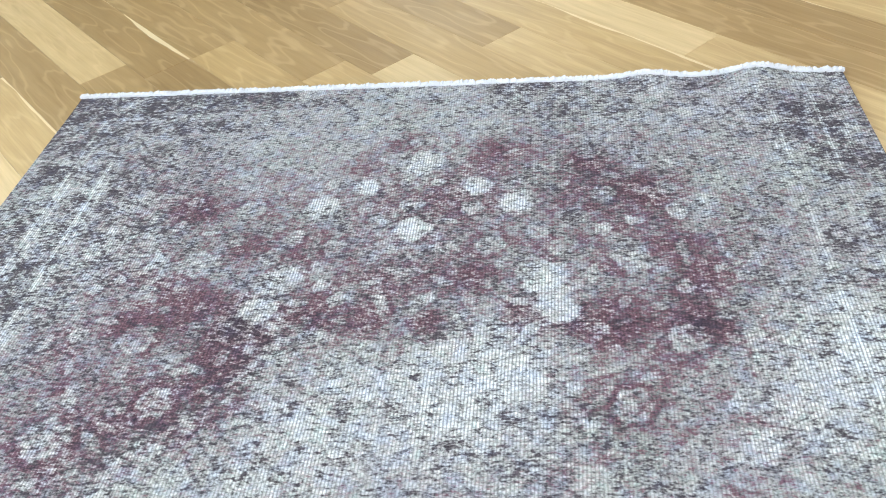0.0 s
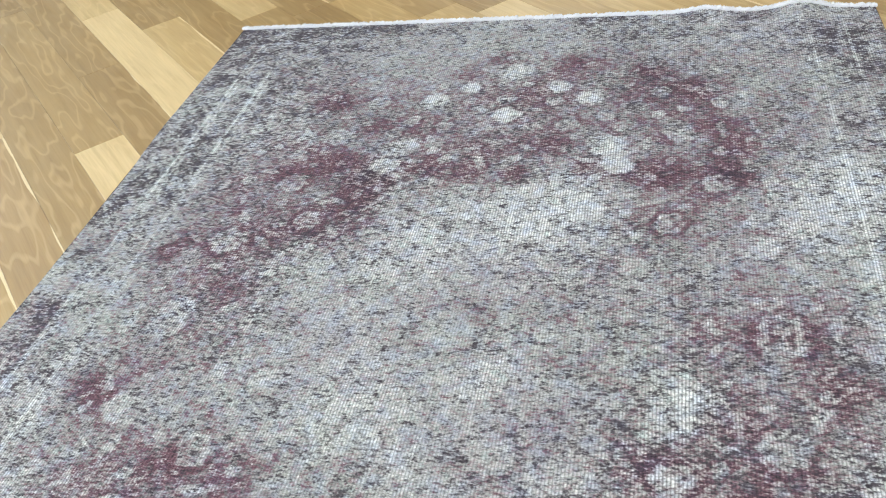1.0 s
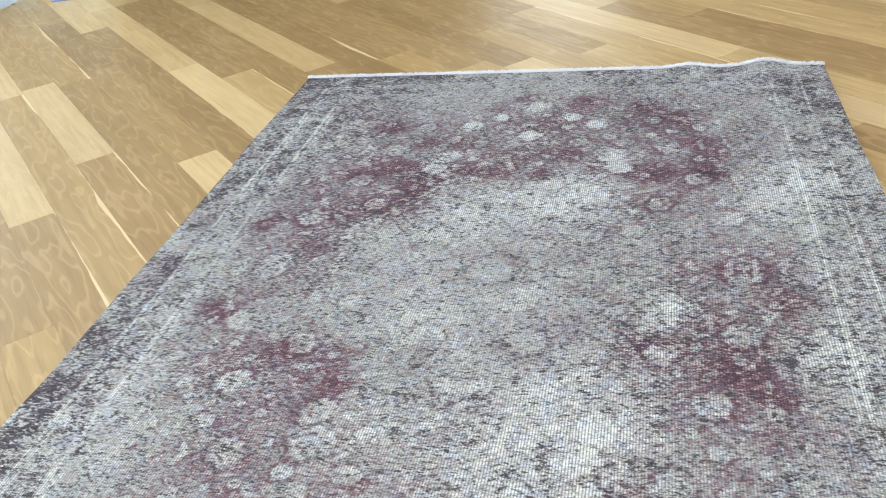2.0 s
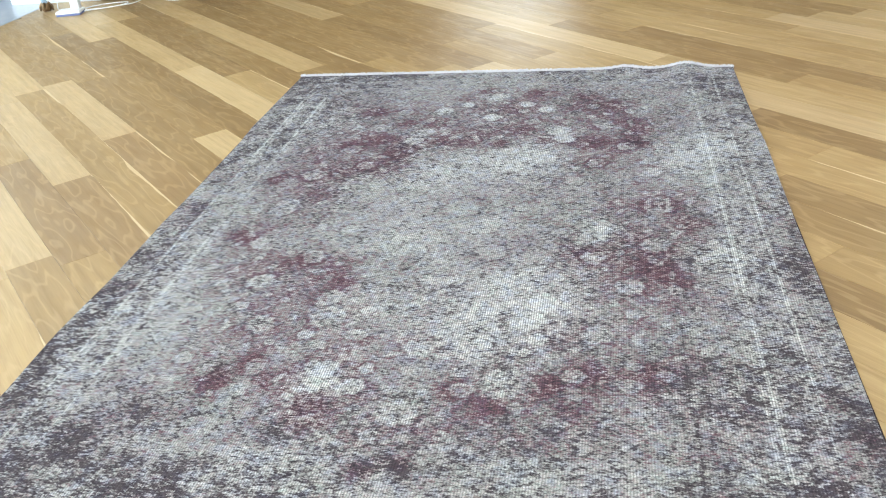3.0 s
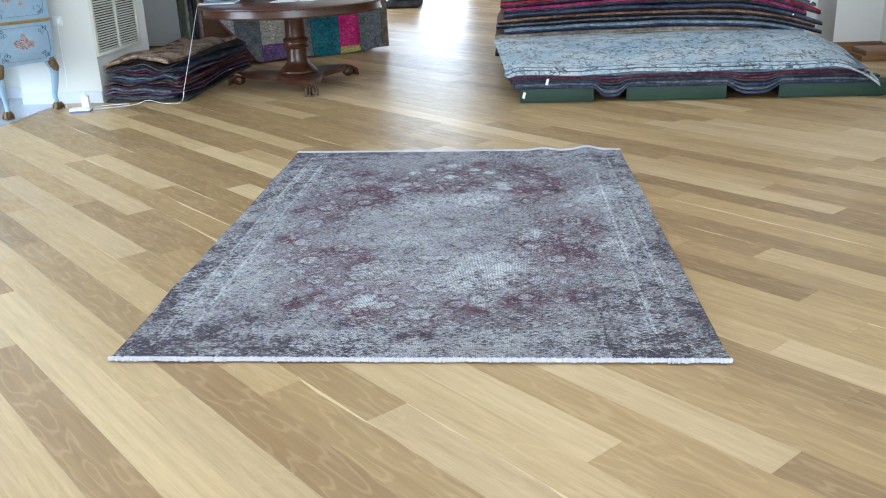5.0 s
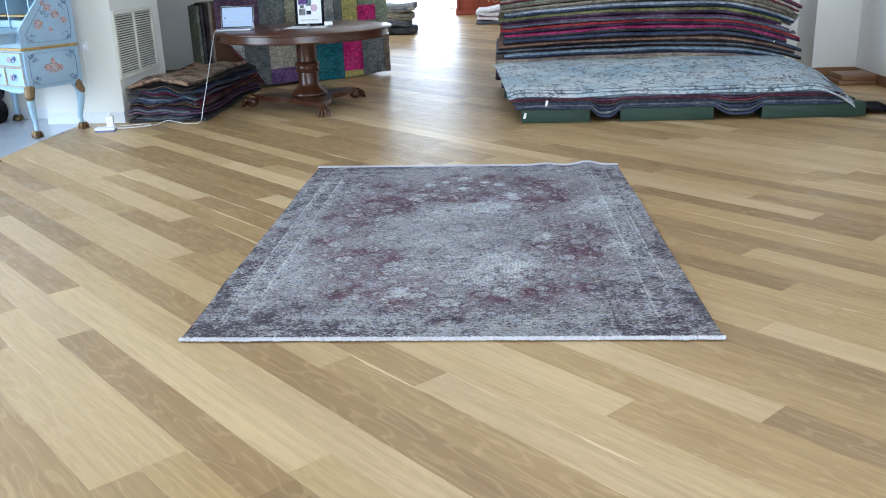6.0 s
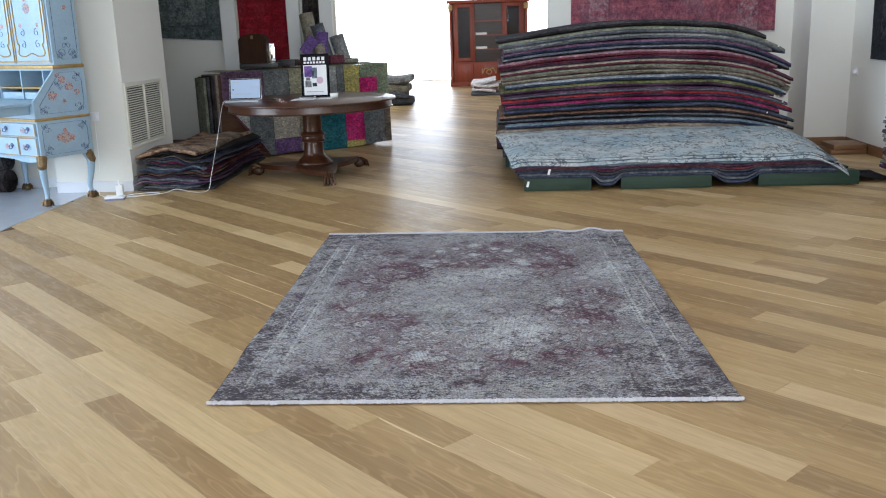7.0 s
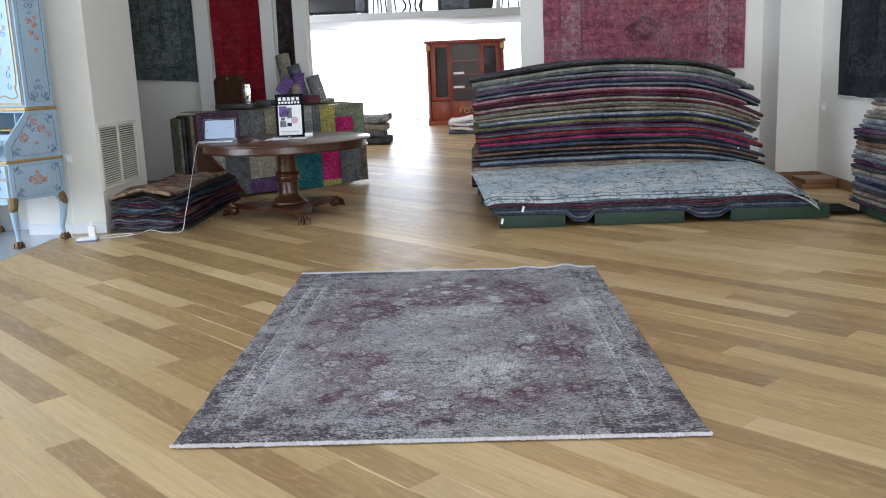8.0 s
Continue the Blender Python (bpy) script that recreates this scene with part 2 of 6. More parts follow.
m, t, p = nodes_of("lit_screen")
p.inputs["Base Color"].default_value = (0.36, 0.45, 0.60, 1)
p.inputs["Emission Color"].default_value = (0.62, 0.76, 1.0, 1)
p.inputs["Emission Strength"].default_value = 0.14
M_SCREEN = m
m, t, p = nodes_of("bright_sky_outside")
p.inputs["Base Color"].default_value = (0, 0, 0, 1)
p.inputs["Emission Color"].default_value = (0.93, 0.97, 1.0, 1)
p.inputs["Emission Strength"].default_value = 2.6
M_SKY = m
m, t, p = nodes_of("clear_glass")
p.inputs["Transmission Weight"].default_value = 1.0
p.inputs["Roughness"].default_value = 0.02
p.inputs["IOR"].default_value = 1.15
M_GLASS = m
m, t, p = nodes_of("mirror")
p.inputs["Metallic"].default_value, p.inputs["Roughness"].default_value = 1.0, 0.03
p.inputs["Base Color"].default_value = (0.9, 0.92, 0.93, 1)
M_MIRROR = m


# ---- shapes ----
def mesh_of(name, bm, material, smooth=0.0):
    bmesh.ops.recalc_face_normals(bm, faces=bm.faces)
    me = bpy.data.meshes.new(name)
    bm.to_mesh(me)
    bm.free()
    me.materials.append(material)
    if smooth:
        me.shade_smooth()
        me.set_sharp_from_angle(angle=radians(smooth))
    return me


def part(name, bm, material, parent=None, label="", smooth=35.0):
    ob = new(name, mesh_of(name, bm, material, smooth))
    if parent:
        ob.parent = parent
    if label:
        ob["label"] = label
    return ob


def thing(name, m, label, category, group=""):
    ob = new(name)
    ob.empty_display_size = 0.1
    ob.matrix_world = m
    return tagged(ob, label, category, group)


def block(x0, x1, y0, y1, z0, z1, bevel=0.0, bm=None):
    bm = bm or bmesh.new()
    r = bmesh.ops.create_cube(bm, size=1, matrix=Matrix.Translation(((x0 + x1) / 2, (y0 + y1) / 2, (z0 + z1) / 2)) @ Matrix.Diagonal((x1 - x0, y1 - y0, z1 - z0, 1)))
    if bevel:
        es = {e for v in r["verts"] for e in v.link_edges}
        bmesh.ops.bevel(bm, geom=list(es), offset=bevel, segments=2, affect="EDGES", profile=0.6)
    return bm


def lathe(profile, seg=32, bm=None):
    """A turned shape from (radius, z) pairs, bottom to top."""
    bm = bm or bmesh.new()
    rings = [[bm.verts.new((r * math.cos(2 * math.pi * i / seg), r * math.sin(2 * math.pi * i / seg), z)) for i in range(seg)] for r, z in profile]
    for a, b in zip(rings, rings[1:]):
        for i in range(seg):
            bm.faces.new((a[i], a[(i + 1) % seg], b[(i + 1) % seg], b[i]))
    bm.faces.new(rings[0][::-1])
    bm.faces.new(rings[-1])
    return bm


def tube(points, radii, seg=8, bm=None, flat=1.0):
    """A round or flattened bar along points, with a radius at each."""
    bm = bm or bmesh.new()
    pts = [Vector(q) for q in points]
    if isinstance(radii, (int, float)):
        radii = [radii] * len(pts)
    rings, side = [], None
    for i, q in enumerate(pts):
        d = (pts[min(i + 1, len(pts) - 1)] - pts[max(i - 1, 0)]).normalized()
        if side is None:
            side = d.cross(Vector((0, 0, 1)))
            if side.length < 0.1:
                side = d.cross(Vector((0, 1, 0)))
        side = (side - d * side.dot(d)).normalized()
        up = side.cross(d)
        rings.append([bm.verts.new(q + radii[i] * (side * math.cos(2 * math.pi * k / seg) + up * flat * math.sin(2 * math.pi * k / seg))) for k in range(seg)])
    for a, b in zip(rings, rings[1:]):
        for k in range(seg):
            bm.faces.new((a[k], a[(k + 1) % seg], b[(k + 1) % seg], b[k]))
    bm.faces.new(rings[0][::-1])
    bm.faces.new(rings[-1])
    return bm


def bezier(pts, n=8):
    """A smooth line through points."""
    p = [Vector(q) for q in pts]
    p = [2 * p[0] - p[1], *p, 2 * p[-1] - p[-2]]
    out = []
    for i in range(1, len(p) - 2):
        for k in range(n):
            s = k / n
            a, b, c, d = p[i - 1], p[i], p[i + 1], p[i + 2]
            out.append(0.5 * (2 * b + (c - a) * s + (2 * a - 5 * b + 4 * c - d) * s * s + (3 * b - a - 3 * c + d) * s ** 3))
    return out + [p[-2]]


def prism(outline, depth, axis="y", bm=None):
    """An outline of (a, z) pairs drawn out along an axis from 0 to depth."""
    bm = bm or bmesh.new()
    put = (lambda a, z, d: (a, d, z)) if axis == "y" else (lambda a, z, d: (d, a, z))
    f = [bm.verts.new(put(a, z, 0)) for a, z in outline]
    b = [bm.verts.new(put(a, z, depth)) for a, z in outline]
    bm.faces.new(f)
    bm.faces.new(b[::-1])
    for i in range(len(f)):
        j = (i + 1) % len(f)
        bm.faces.new((f[i], b[i], b[j], f[j]))
    return bm


def setting(name, bm, material, label, category="wall", smooth=0.0):
    return tagged(part(name, bm, material, None, "", smooth), label, category, "", "structure")


# ---- the room ----
H = 4.2
setting("subfloor", block(-7.2, 9, -7.6, 21.2, -0.2, -0.004), M_SUB, "dark joints under the oak planks", "floor")
setting("floor_marble", block(-7.1, -2.62, -7.5, 5.2, -0.0035, 0.002), M_MARBLE, "pale grey polished marble floor beside the oak", "floor")
# unseen ceiling, cut open so that the added overhead lamp shines in
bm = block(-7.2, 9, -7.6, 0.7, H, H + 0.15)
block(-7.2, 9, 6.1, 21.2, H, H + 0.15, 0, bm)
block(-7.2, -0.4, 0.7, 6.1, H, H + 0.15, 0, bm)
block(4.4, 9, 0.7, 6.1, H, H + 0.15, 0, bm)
setting("ceiling", bm, M_CEIL, "white painted ceiling with an unseen opening added for overhead light", "ceiling")
w = block(4.95, 5.15, -7.6, 7.5, 0, H)
setting("wall_east", w, M_WALL, "warm white plastered side wall")
setting("baseboard_east", block(4.932, 4.95, -7.4, 6.72, 0, 0.1), M_BASEWOOD, "brown wooden baseboard", "baseboard")
setting("column_east", block(4.5, 4.95, 6.74, 7.32, 0, H), M_WALL, "pale plastered column in the corner", "column")
setting("baseboard_column", block(4.49, 4.931, 6.722, 6.74, 0, 0.1), M_BASEWOOD, "brown wooden baseboard on the column", "baseboard")
setting("wall_north", block(1.78, 4.5, 7.32, 7.5, 0, H), M_WALL, "pale greenish white wall behind the rug piles")
# the pier with the grille
setting("pier_west", block(-2.95, -2.22, 4.87, 6.0, 0, H), M_WALL, "warm white plastered pier with a return grille", "pier")
setting("baseboard_pier", block(-2.95, -2.22, 4.852, 4.87, 0.002, 0.1), M_BASEWHITE, "white painted baseboard on the pier", "baseboard")
setting("wall_west_back", block(-7.2, -2.95, 5.2, 6.0, 0, H), M_WALL, "warm white wall behind the blue bureau")
setting("baseboard_west_back", block(-7.0, -2.95, 5.182, 5.2, 0.002, 0.1), M_BASEWHITE, "white painted baseboard", "baseboard")
# wall with the hanging rugs, and its pilasters
setting("wall_rugs", block(-6, -0.95, 8.9, 9.1, 0, H), M_WALL, "shaded white wall behind hanging rugs")
setting("wall_niche", block(-6.2, -6.0, 6.0, 9.1, 0, H), M_WALL, "white side wall of the niche")
# hall behind
# the gap from y 11.5 to 16.5 is added for the hall fill lamp
bm = block(-4.2, -4.0, 9.1, 11.5, 0, H)
block(-4.2, -4.0, 16.5, 21, 0, H, 0, bm)
block(-4.2, -4.0, 11.5, 16.5, 0, 0.8, 0, bm)
block(-4.2, -4.0, 11.5, 16.5, 3.0, H, 0, bm)
setting("wall_hall_west", bm, M_WHITE, "white side wall of the bright hall")
setting("wall_hall_turn", block(-6.0, -4.2, 9.1, 9.3, 0, H), M_WHITE, "white return wall of the hall")
setting("wall_hall_east", block(4.3, 4.5, 7.5, 21, 0, H), M_WHITE, "white side wall of the bright hall")
setting("mezzanine_slab", block(-4.0, 4.3, 17.0, 20.6, 2.42, 2.58), M_GREY, "grey edge of the mezzanine floor", "mezzanine")
# glazed end of the hall
setting("wall_end_posts", block(-4.0, 4.3, 20.9, 21.1, 2.42, 2.62), M_WHITE, "white transom over the glazed end", "wall")
setting("backdrop", block(-6, 6.5, 21.6, 21.65, -0.2, H), M_SKY, "bright daylight outside the glazed end of the hall", "backdrop")
# south and west walls with window openings
for name, bm in (("wall_south_low", block(-7.2, 4.95, -7.6, -7.45, 0, 0.45)), ("wall_south_high", block(-7.2, 4.95, -7.6, -7.45, 3.45, H)),
                 ("wall_south_left", block(-7.2, -2.1, -7.6, -7.45, 0.45, 3.45)), ("wall_south_right", block(4.8, 4.95, -7.6, -7.45, 0.45, 3.45)),
                 ("wall_west_low", block(-7.2, -7.0, -7.45, 5.2, 0, 0.35)), ("wall_west_high", block(-7.2, -7.0, -7.45, 5.2, 3.25, H)),
                 ("wall_west_near", block(-7.2, -7.0, -7.45, -2.6, 0.35, 3.25)), ("wall_west_far", block(-7.2, -7.0, 3.4, 5.2, 0.35, 3.25))):
    setting(name, bm, M_WALL, "warm white wall round a shop window")


# ---- the worn rug ----
def smooth_noise(shape, cells, seed):
    """Value noise on a grid of that shape, with so many cells across."""
    rng = np.random.RandomState(seed)
    ny, nx = shape
    cy, cx = cells
    g = rng.rand(cy + 2, cx + 2)
    y, x = np.linspace(0, cy, ny, endpoint=False), np.linspace(0, cx, nx, endpoint=False)
    iy, ix = y.astype(int), x.astype(int)
    fy, fx = y - iy, x - ix
    fy, fx = (fy * fy * (3 - 2 * fy))[:, None], (fx * fx * (3 - 2 * fx))[None, :]
    a, b, c, d = g[np.ix_(iy, ix)], g[np.ix_(iy, ix + 1)], g[np.ix_(iy + 1, ix)], g[np.ix_(iy + 1, ix + 1)]
    return (a * (1 - fx) + b * fx) * (1 - fy) + (c * (1 - fx) + d * fx) * fy


# spots of surviving dye and of worn-through pile: x, y, radius, strength
DYE_FAR = ((0.56, 2.02, 0.07, 0.8), (0.68, 1.95, 0.05, 1.2), (0.46, 1.98, 0.07, 0.6), (0.96, 1.97, 0.05, 0.9), (1.06, 1.96, 0.04, 0.8),
           (0.84, 1.96, 0.05, 0.6), (1.25, 1.98, 0.05, 0.9), (1.37, 1.96, 0.06, 1), (1.43, 1.98, 0.05, 0.8), (1.55, 2.06, 0.05, 1),
           (1.57, 1.96, 0.05, 1.3), (1.55, 2.16, 0.05, 0.6), (0.75, 2.17, 0.05, 0.8), (0.64, 2.20, 0.05, 0.7), (0.48, 2.32, 0.07, 0.6),
           (0.86, 2.49, 0.06, 0.6), (0.92, 2.56, 0.05, 0.5), (1.16, 2.52, 0.05, 0.6), (1.49, 2.35, 0.06, 0.7), (1.37, 2.44, 0.06, 0.5),
           (1.14, 2.07, 0.05, 0.6), (0.69, 1.87, 0.08, 0.5), (0.67, 1.76, 0.1, 0.5), (1.43, 1.76, 0.12, 0.5))
DYE_NEAR = ((1.46, 0.52, 0.06, 0.8), (1.59, 0.56, 0.05, 0.9), (1.23, 0.39, 0.05, 0.7), (1.34, 0.48, 0.05, 0.8), (1.42, 0.41, 0.05, 0.5),
            (1.13, 0.44, 0.05, 0.6), (0.98, 0.18, 0.04, 0.9), (1.06, 0.20, 0.035, 0.9), (0.67, 0.47, 0.05, 0.7), (0.60, 0.53, 0.04, 0.7),
            (0.80, 0.36, 0.06, 0.6), (0.53, 0.46, 0.05, 1.2), (0.56, 1.04, 0.06, 0.8), (0.69, 0.92, 0.07, 0.9), (0.73, 1.04, 0.05, 0.6),
            (1.62, 1.44, 0.05, 0.7), (1.66, 0.96, 0.05, 0.9), (1.57, 1.03, 0.06, 0.7), (1.37, 1.11, 0.06, 0.7), (1.48, 1.07, 0.05, 0.6),
            (1.73, 1.30, 0.05, 0.6), (0.28, 1.65, 0.06, 0.6), (0.31, 1.21, 0.06, 0.6), (0.53, 1.77, 0.07, 0.6))
WEAR_FAR = ((0.99, 2.48, 0.045, 1.1), (0.88, 2.39, 0.035, 0.9), (0.79, 2.32, 0.04, 0.9), (1.21, 2.32, 0.04, 0.9), (1.12, 2.39, 0.035, 0.8),
            (0.74, 2.10, 0.045, 0.9), (0.71, 2.00, 0.05, 0.9), (1.28, 2.08, 0.05, 1), (1.30, 2.00, 0.05, 0.8), (1.00, 2.24, 0.05, 0.6),
            (0.38, 2.19, 0.12, 0.5), (1.19, 1.86, 0.12, 0.6), (1.09, 1.76, 0.14, 0.6), (0.95, 1.71, 0.14, 0.5), (1.75, 1.76, 0.12, 0.7))
WEAR_NEAR = ((0.80, 1.62, 0.1, 0.5), (1.11, 1.31, 0.07, 0.8), (0.83, 1.23, 0.13, 0.7), (1.21, 0.81, 0.2, 0.9), (1.14, 0.69, 0.12, 0.6),
             (1.46, 1.25, 0.06, 0.7), (0.84, 0.81, 0.12, 0.5), (1.25, 0.49, 0.06, 0.9), (0.80, 0.48, 0.06, 0.9), (1.79, 1.08, 0.08, 0.8),
             (0.99, 0.38, 0.12, 0.4), (1.31, 0.91, 0.14, 0.6), (0.22, 0.72, 0.2, 0.35), (1.78, 1.90, 0.13, 0.5))
# spots where the dark pile survives: x, y, radius, strength
DARK = ((0.03, 0.37, 0.05, 0.8), (0.01, 0.49, 0.05, 0.8), (0.08, 0.06, 0.12, 0.7), (0.29, 0.21, 0.06, 0.7), (0.57, 0.10, 0.08, 0.5), (1.03, 0.19, 0.05, 0.6), (1.50, 0.12, 0.06, 0.4),
        (2.00, 0.46, 0.04, 0.8), (1.90, 0.16, 0.06, 0.5), (0.76, 0.28, 0.06, 0.4), (1.68, 1.08, 0.06, 0.4), (1.65, 1.71, 0.06, 0.3), (1.57, 1.97, 0.05, 0.6), (0.67, 1.95, 0.05, 0.5),
        (0.53, 0.49, 0.05, 0.7), (1.96, 1.05, 0.06, 0.5), (0.06, 0.85, 0.07, 0.5), (0.05, 1.45, 0.06, 0.5), (1.93, 2.45, 0.07, 0.6), (0.42, 0.33, 0.09, 0.4), (1.85, 0.55, 0.16, 0.25))


def worn_area_rug():
    top = thing("area_rug", pose(0, 0, 0), "worn over-dyed antique rug in faded grey, lilac and burgundy", "rug")
    nx, ny = 480, 660
    u, v = np.meshgrid(np.linspace(0, 1, nx), np.linspace(0, 1, ny))
    # the four corners are not quite square; the sides waver
    sway = 0.006 * (smooth_noise((ny, nx), (9, 3), 3) - 0.5)
    x = (1 - v) * (0 * (1 - u) + 2.05 * u) + v * (-0.03 * (1 - u) + 1.995 * u) + sway * 2
    y = (1 - u) * 2.874 * v + u * 2.808 * v + 0.004 * (smooth_noise((ny, nx), (3, 14), 4) - 0.5)
    z = 0.007 + 0.003 * smooth_noise((ny, nx), (22, 14), 5)
    z += 0.022 * np.exp(-((u - 0.90) / 0.035) ** 2 - ((v - 1) / 0.03) ** 2) + 0.012 * np.exp(-((u - 0.77) / 0.03) ** 2 - ((v - 1) / 0.02) ** 2)
    half = (ny, nx)
    n1, n2, n3 = smooth_noise(half, (34, 24), 11), smooth_noise(half, (70, 50), 12), smooth_noise(half, (12, 8), 13)
    n4, n5 = smooth_noise(half, (120, 40), 14), smooth_noise(half, (52, 36), 25)
    # the old drawing is mirrored about both axes; a slight wander keeps it hand-knotted
    wx, wy = 0.022 * (smooth_noise(half, (16, 12), 18) - 0.5), 0.022 * (smooth_noise(half, (16, 12), 19) - 0.5)
    fx, fy = 0.016 * (smooth_noise(half, (90, 64), 21) - 0.5), 0.016 * (smooth_noise(half, (90, 64), 22) - 0.5)
    wx, wy = wx + fx, wy + fy
    px, py = np.abs(x + wx - 1.012 + 0.012 * v), np.abs(y + wy - 1.424)

    def soft_step(f, lo, hi):
        q = np.clip((f - lo) / (hi - lo), 0, 1)
        return q * q * (3 - 2 * q)
    ang = np.arctan2(py, px)
    oval = ((px / 0.75) ** 3 + (py / 1.17) ** 3) ** (1 / 3) + 0.03 * np.cos(10 * ang)
    disc = np.sqrt((px / 0.47) ** 2 + (py / 0.52) ** 2) + 0.05 * np.cos(8 * ang)
    side = np.minimum(x + 0.01 * v, 2.03 - 0.05 * v - x + 0.02)
    end = np.minimum(y, 2.85 - y)
    near = np.minimum(side, end)
    inner = soft_step(near, 0.225, 0.25)
    ring = inner * soft_step(disc, 0.80, 1.15) * (1 - soft_step(oval, 0.86, 1.08))

    # rosettes and leaves
    motif, outline = np.zeros(half), np.zeros(half)
    rng = random.Random(31)

    def rosette(cx, cy, r, petals=8, spin=0.0):
        j0, j1 = np.abs(px - cx) < r * 1.7, np.abs(py - cy) < r * 1.7
        k = np.nonzero(j0 & j1)
        dx, dy = px[k] - cx, py[k] - cy
        d = np.hypot(dx, dy) / (r * (0.92 + 0.08 * np.cos(petals * np.arctan2(dy, dx) + spin)))
        motif[k] = np.maximum(motif[k], (1 - soft_step(d, 0.85, 1.1)) * (1 - 0.6 * np.exp(-((d - 0.52) / 0.13) ** 2)))
        outline[k] = np.maximum(outline[k], np.exp(-((d - 1.25) / 0.16) ** 2))

    def leaf(cx, cy, r, turn):
        k = np.nonzero((np.abs(px - cx) < r * 1.4) & (np.abs(py - cy) < r * 1.4))
        dx, dy = px[k] - cx, py[k] - cy
        a, b = dx * math.cos(turn) + dy * math.sin(turn), dy * math.cos(turn) - dx * math.sin(turn)
        d = np.hypot(a / r, (b + 0.25 * a * a / r) / (0.36 * r))
        motif[k] = np.maximum(motif[k], 0.85 * (1 - soft_step(d, 0.75, 1.1)))
        outline[k] = np.maximum(outline[k], 0.6 * np.exp(-((d - 1.3) / 0.2) ** 2))
    big = [(0.0, 1.06, 0.052), (0.13, 0.965, 0.035), (0.22, 0.90, 0.042), (0.39, 0.91, 0.032), (0.27, 0.665, 0.05), (0.295, 0.575, 0.042), (0.0, 0.81, 0.04),
           (0.45, 0.72, 0.045), (0.53, 0.50, 0.042), (0.60, 0.26, 0.05), (0.42, 0.34, 0.04), (0.17, 0.76, 0.03), (0.62, 0.02, 0.045), (0.34, 0.18, 0.035), (0.12, 0.30, 0.045), (0.0, 0.0, 0.06)]
    for cx, cy, r in big:
        rosette(cx, cy, r, 8 if r > 0.04 else 6)
    taken = list(big)
    for k in range(900):
        cx, cy, r = rng.uniform(0, 0.78), rng.uniform(0, 1.2), rng.uniform(0.013, 0.03)
        if all(math.hypot(cx - a, cy - b) > r + c + 0.012 for a, b, c in taken):
            taken.append((cx, cy, r))
            if rng.random() < 0.45:
                rosette(cx, cy, r * 0.95, 5)
            else:
                leaf(cx, cy, r * 1.35, rng.uniform(0, math.pi))
    # border palmettes, along the sides and across the ends
    for k in range(12):
        rosette(0.955, 0.06 + 0.118 * k, 0.032 if k % 2 else 0.024, 6)
        rosette(0.86, 0.02 + 0.105 * k, 0.019, 5)
    for k in range(8):
        rosette(0.06 + 0.118 * k, 1.375, 0.03 if k % 2 else 0.022, 6)
        rosette(0.02 + 0.105 * k, 1.275, 0.018, 5)
    vine = np.abs(np.cos(11 * px * math.pi + 2.2 * np.sin(6 * py)) * 0.6 + np.cos(9 * py * math.pi + 2.0 * np.sin(7 * px)) * 0.6)
    motif = np.maximum(motif, 0.45 * (1 - soft_step(vine, 0.05, 0.15)) * inner)

    # spots of surviving dye and of wear
    dye_spots, wear_spots = np.zeros(half), np.zeros(half)
    for lst, field, tight in ((DYE_FAR, dye_spots, 0.85), (DYE_NEAR, dye_spots, 0.85), (WEAR_FAR, wear_spots, 1.0), (WEAR_NEAR, wear_spots, 1.0)):
        for cx, cy, r, a in lst:
            field += a * np.exp(-((x - cx + wx) ** 2 + (y - cy + wy) ** 2) / (r * r * tight * tight))
    left = smooth_noise(half, (8, 6), 23)
    ground = (1 - 0.72 * motif) * (0.55 + 0.9 * n1) + 0.22 * outline
    dye = ring * (0.40 + 0.70 * (n3 - 0.5) + 0.45 * (left - 0.5) + 0.45 * (n5 - 0.5)) * ground + 0.15 * inner * ground + (0.25 + 0.75 * ground) * np.tanh(1.3 * dye_spots) * (0.8 + 0.6 * n2)
    dye += 0.10 * (1 - ring) * inner * (0.2 + n1) + 0.16 * outline * inner * (disc < 0.9)
    dye += (near < 0.098) * 0.7 * (smooth_noise(half, (26, 18), 17) - 0.42)
    dye -= 0.06 + 0.16 * np.tanh(wear_spots)
    wear = 0.09 + 0.62 * np.tanh(1.1 * wear_spots) * (0.55 + 0.8 * n1) + 0.32 * motif * (0.2 + 1.1 * n2) * (0.5 + 0.5 * ring) + 0.22 * (n3 - 0.4) + 0.28 * (n5 - 0.5) + 0.08 * n4
    wear -= 0.12 * outline * ring
    # outline of the medallion and its two pendants
    wear += 0.22 * np.exp(-((disc - 0.93) / 0.035) ** 2) * n1 + 0.30 * np.exp(-((disc - 0.985) / 0.02) ** 2) * (n3 > 0.45)
    for cx in (0.93, 0.965, 1.0):
        wear += 0.4 * np.exp(-((x - cx) / 0.007) ** 2 - ((y - 1.11) / 0.045) ** 2)
    wear += 0.6 * np.exp(-((x - 1.075) / 0.008) ** 2 - ((y - 1.76) / 0.07) ** 2)
    # paired pale guard lines of the border
    line = sum(a * np.exp(-((near - c) / w) ** 2) for c, w, a in ((0.106, 0.0045, 0.55), (0.123, 0.004, 0.30), (0.203, 0.007, 0.55), (0.222, 0.004, 0.30)))
    wear += 1.05 * line * (0.50 + 0.6 * n3) * np.where(near == end, 0.4, 1.0)
    pile = 0.235 + 0.36 * (near < 0.098) * soft_step(n1, 0.25, 0.85) + 0.20 * ((near > 0.130) & (near < 0.195)) * (0.2 + 1.2 * n2) + 0.20 * inner * (1 - ring) * (disc > 1) * n1
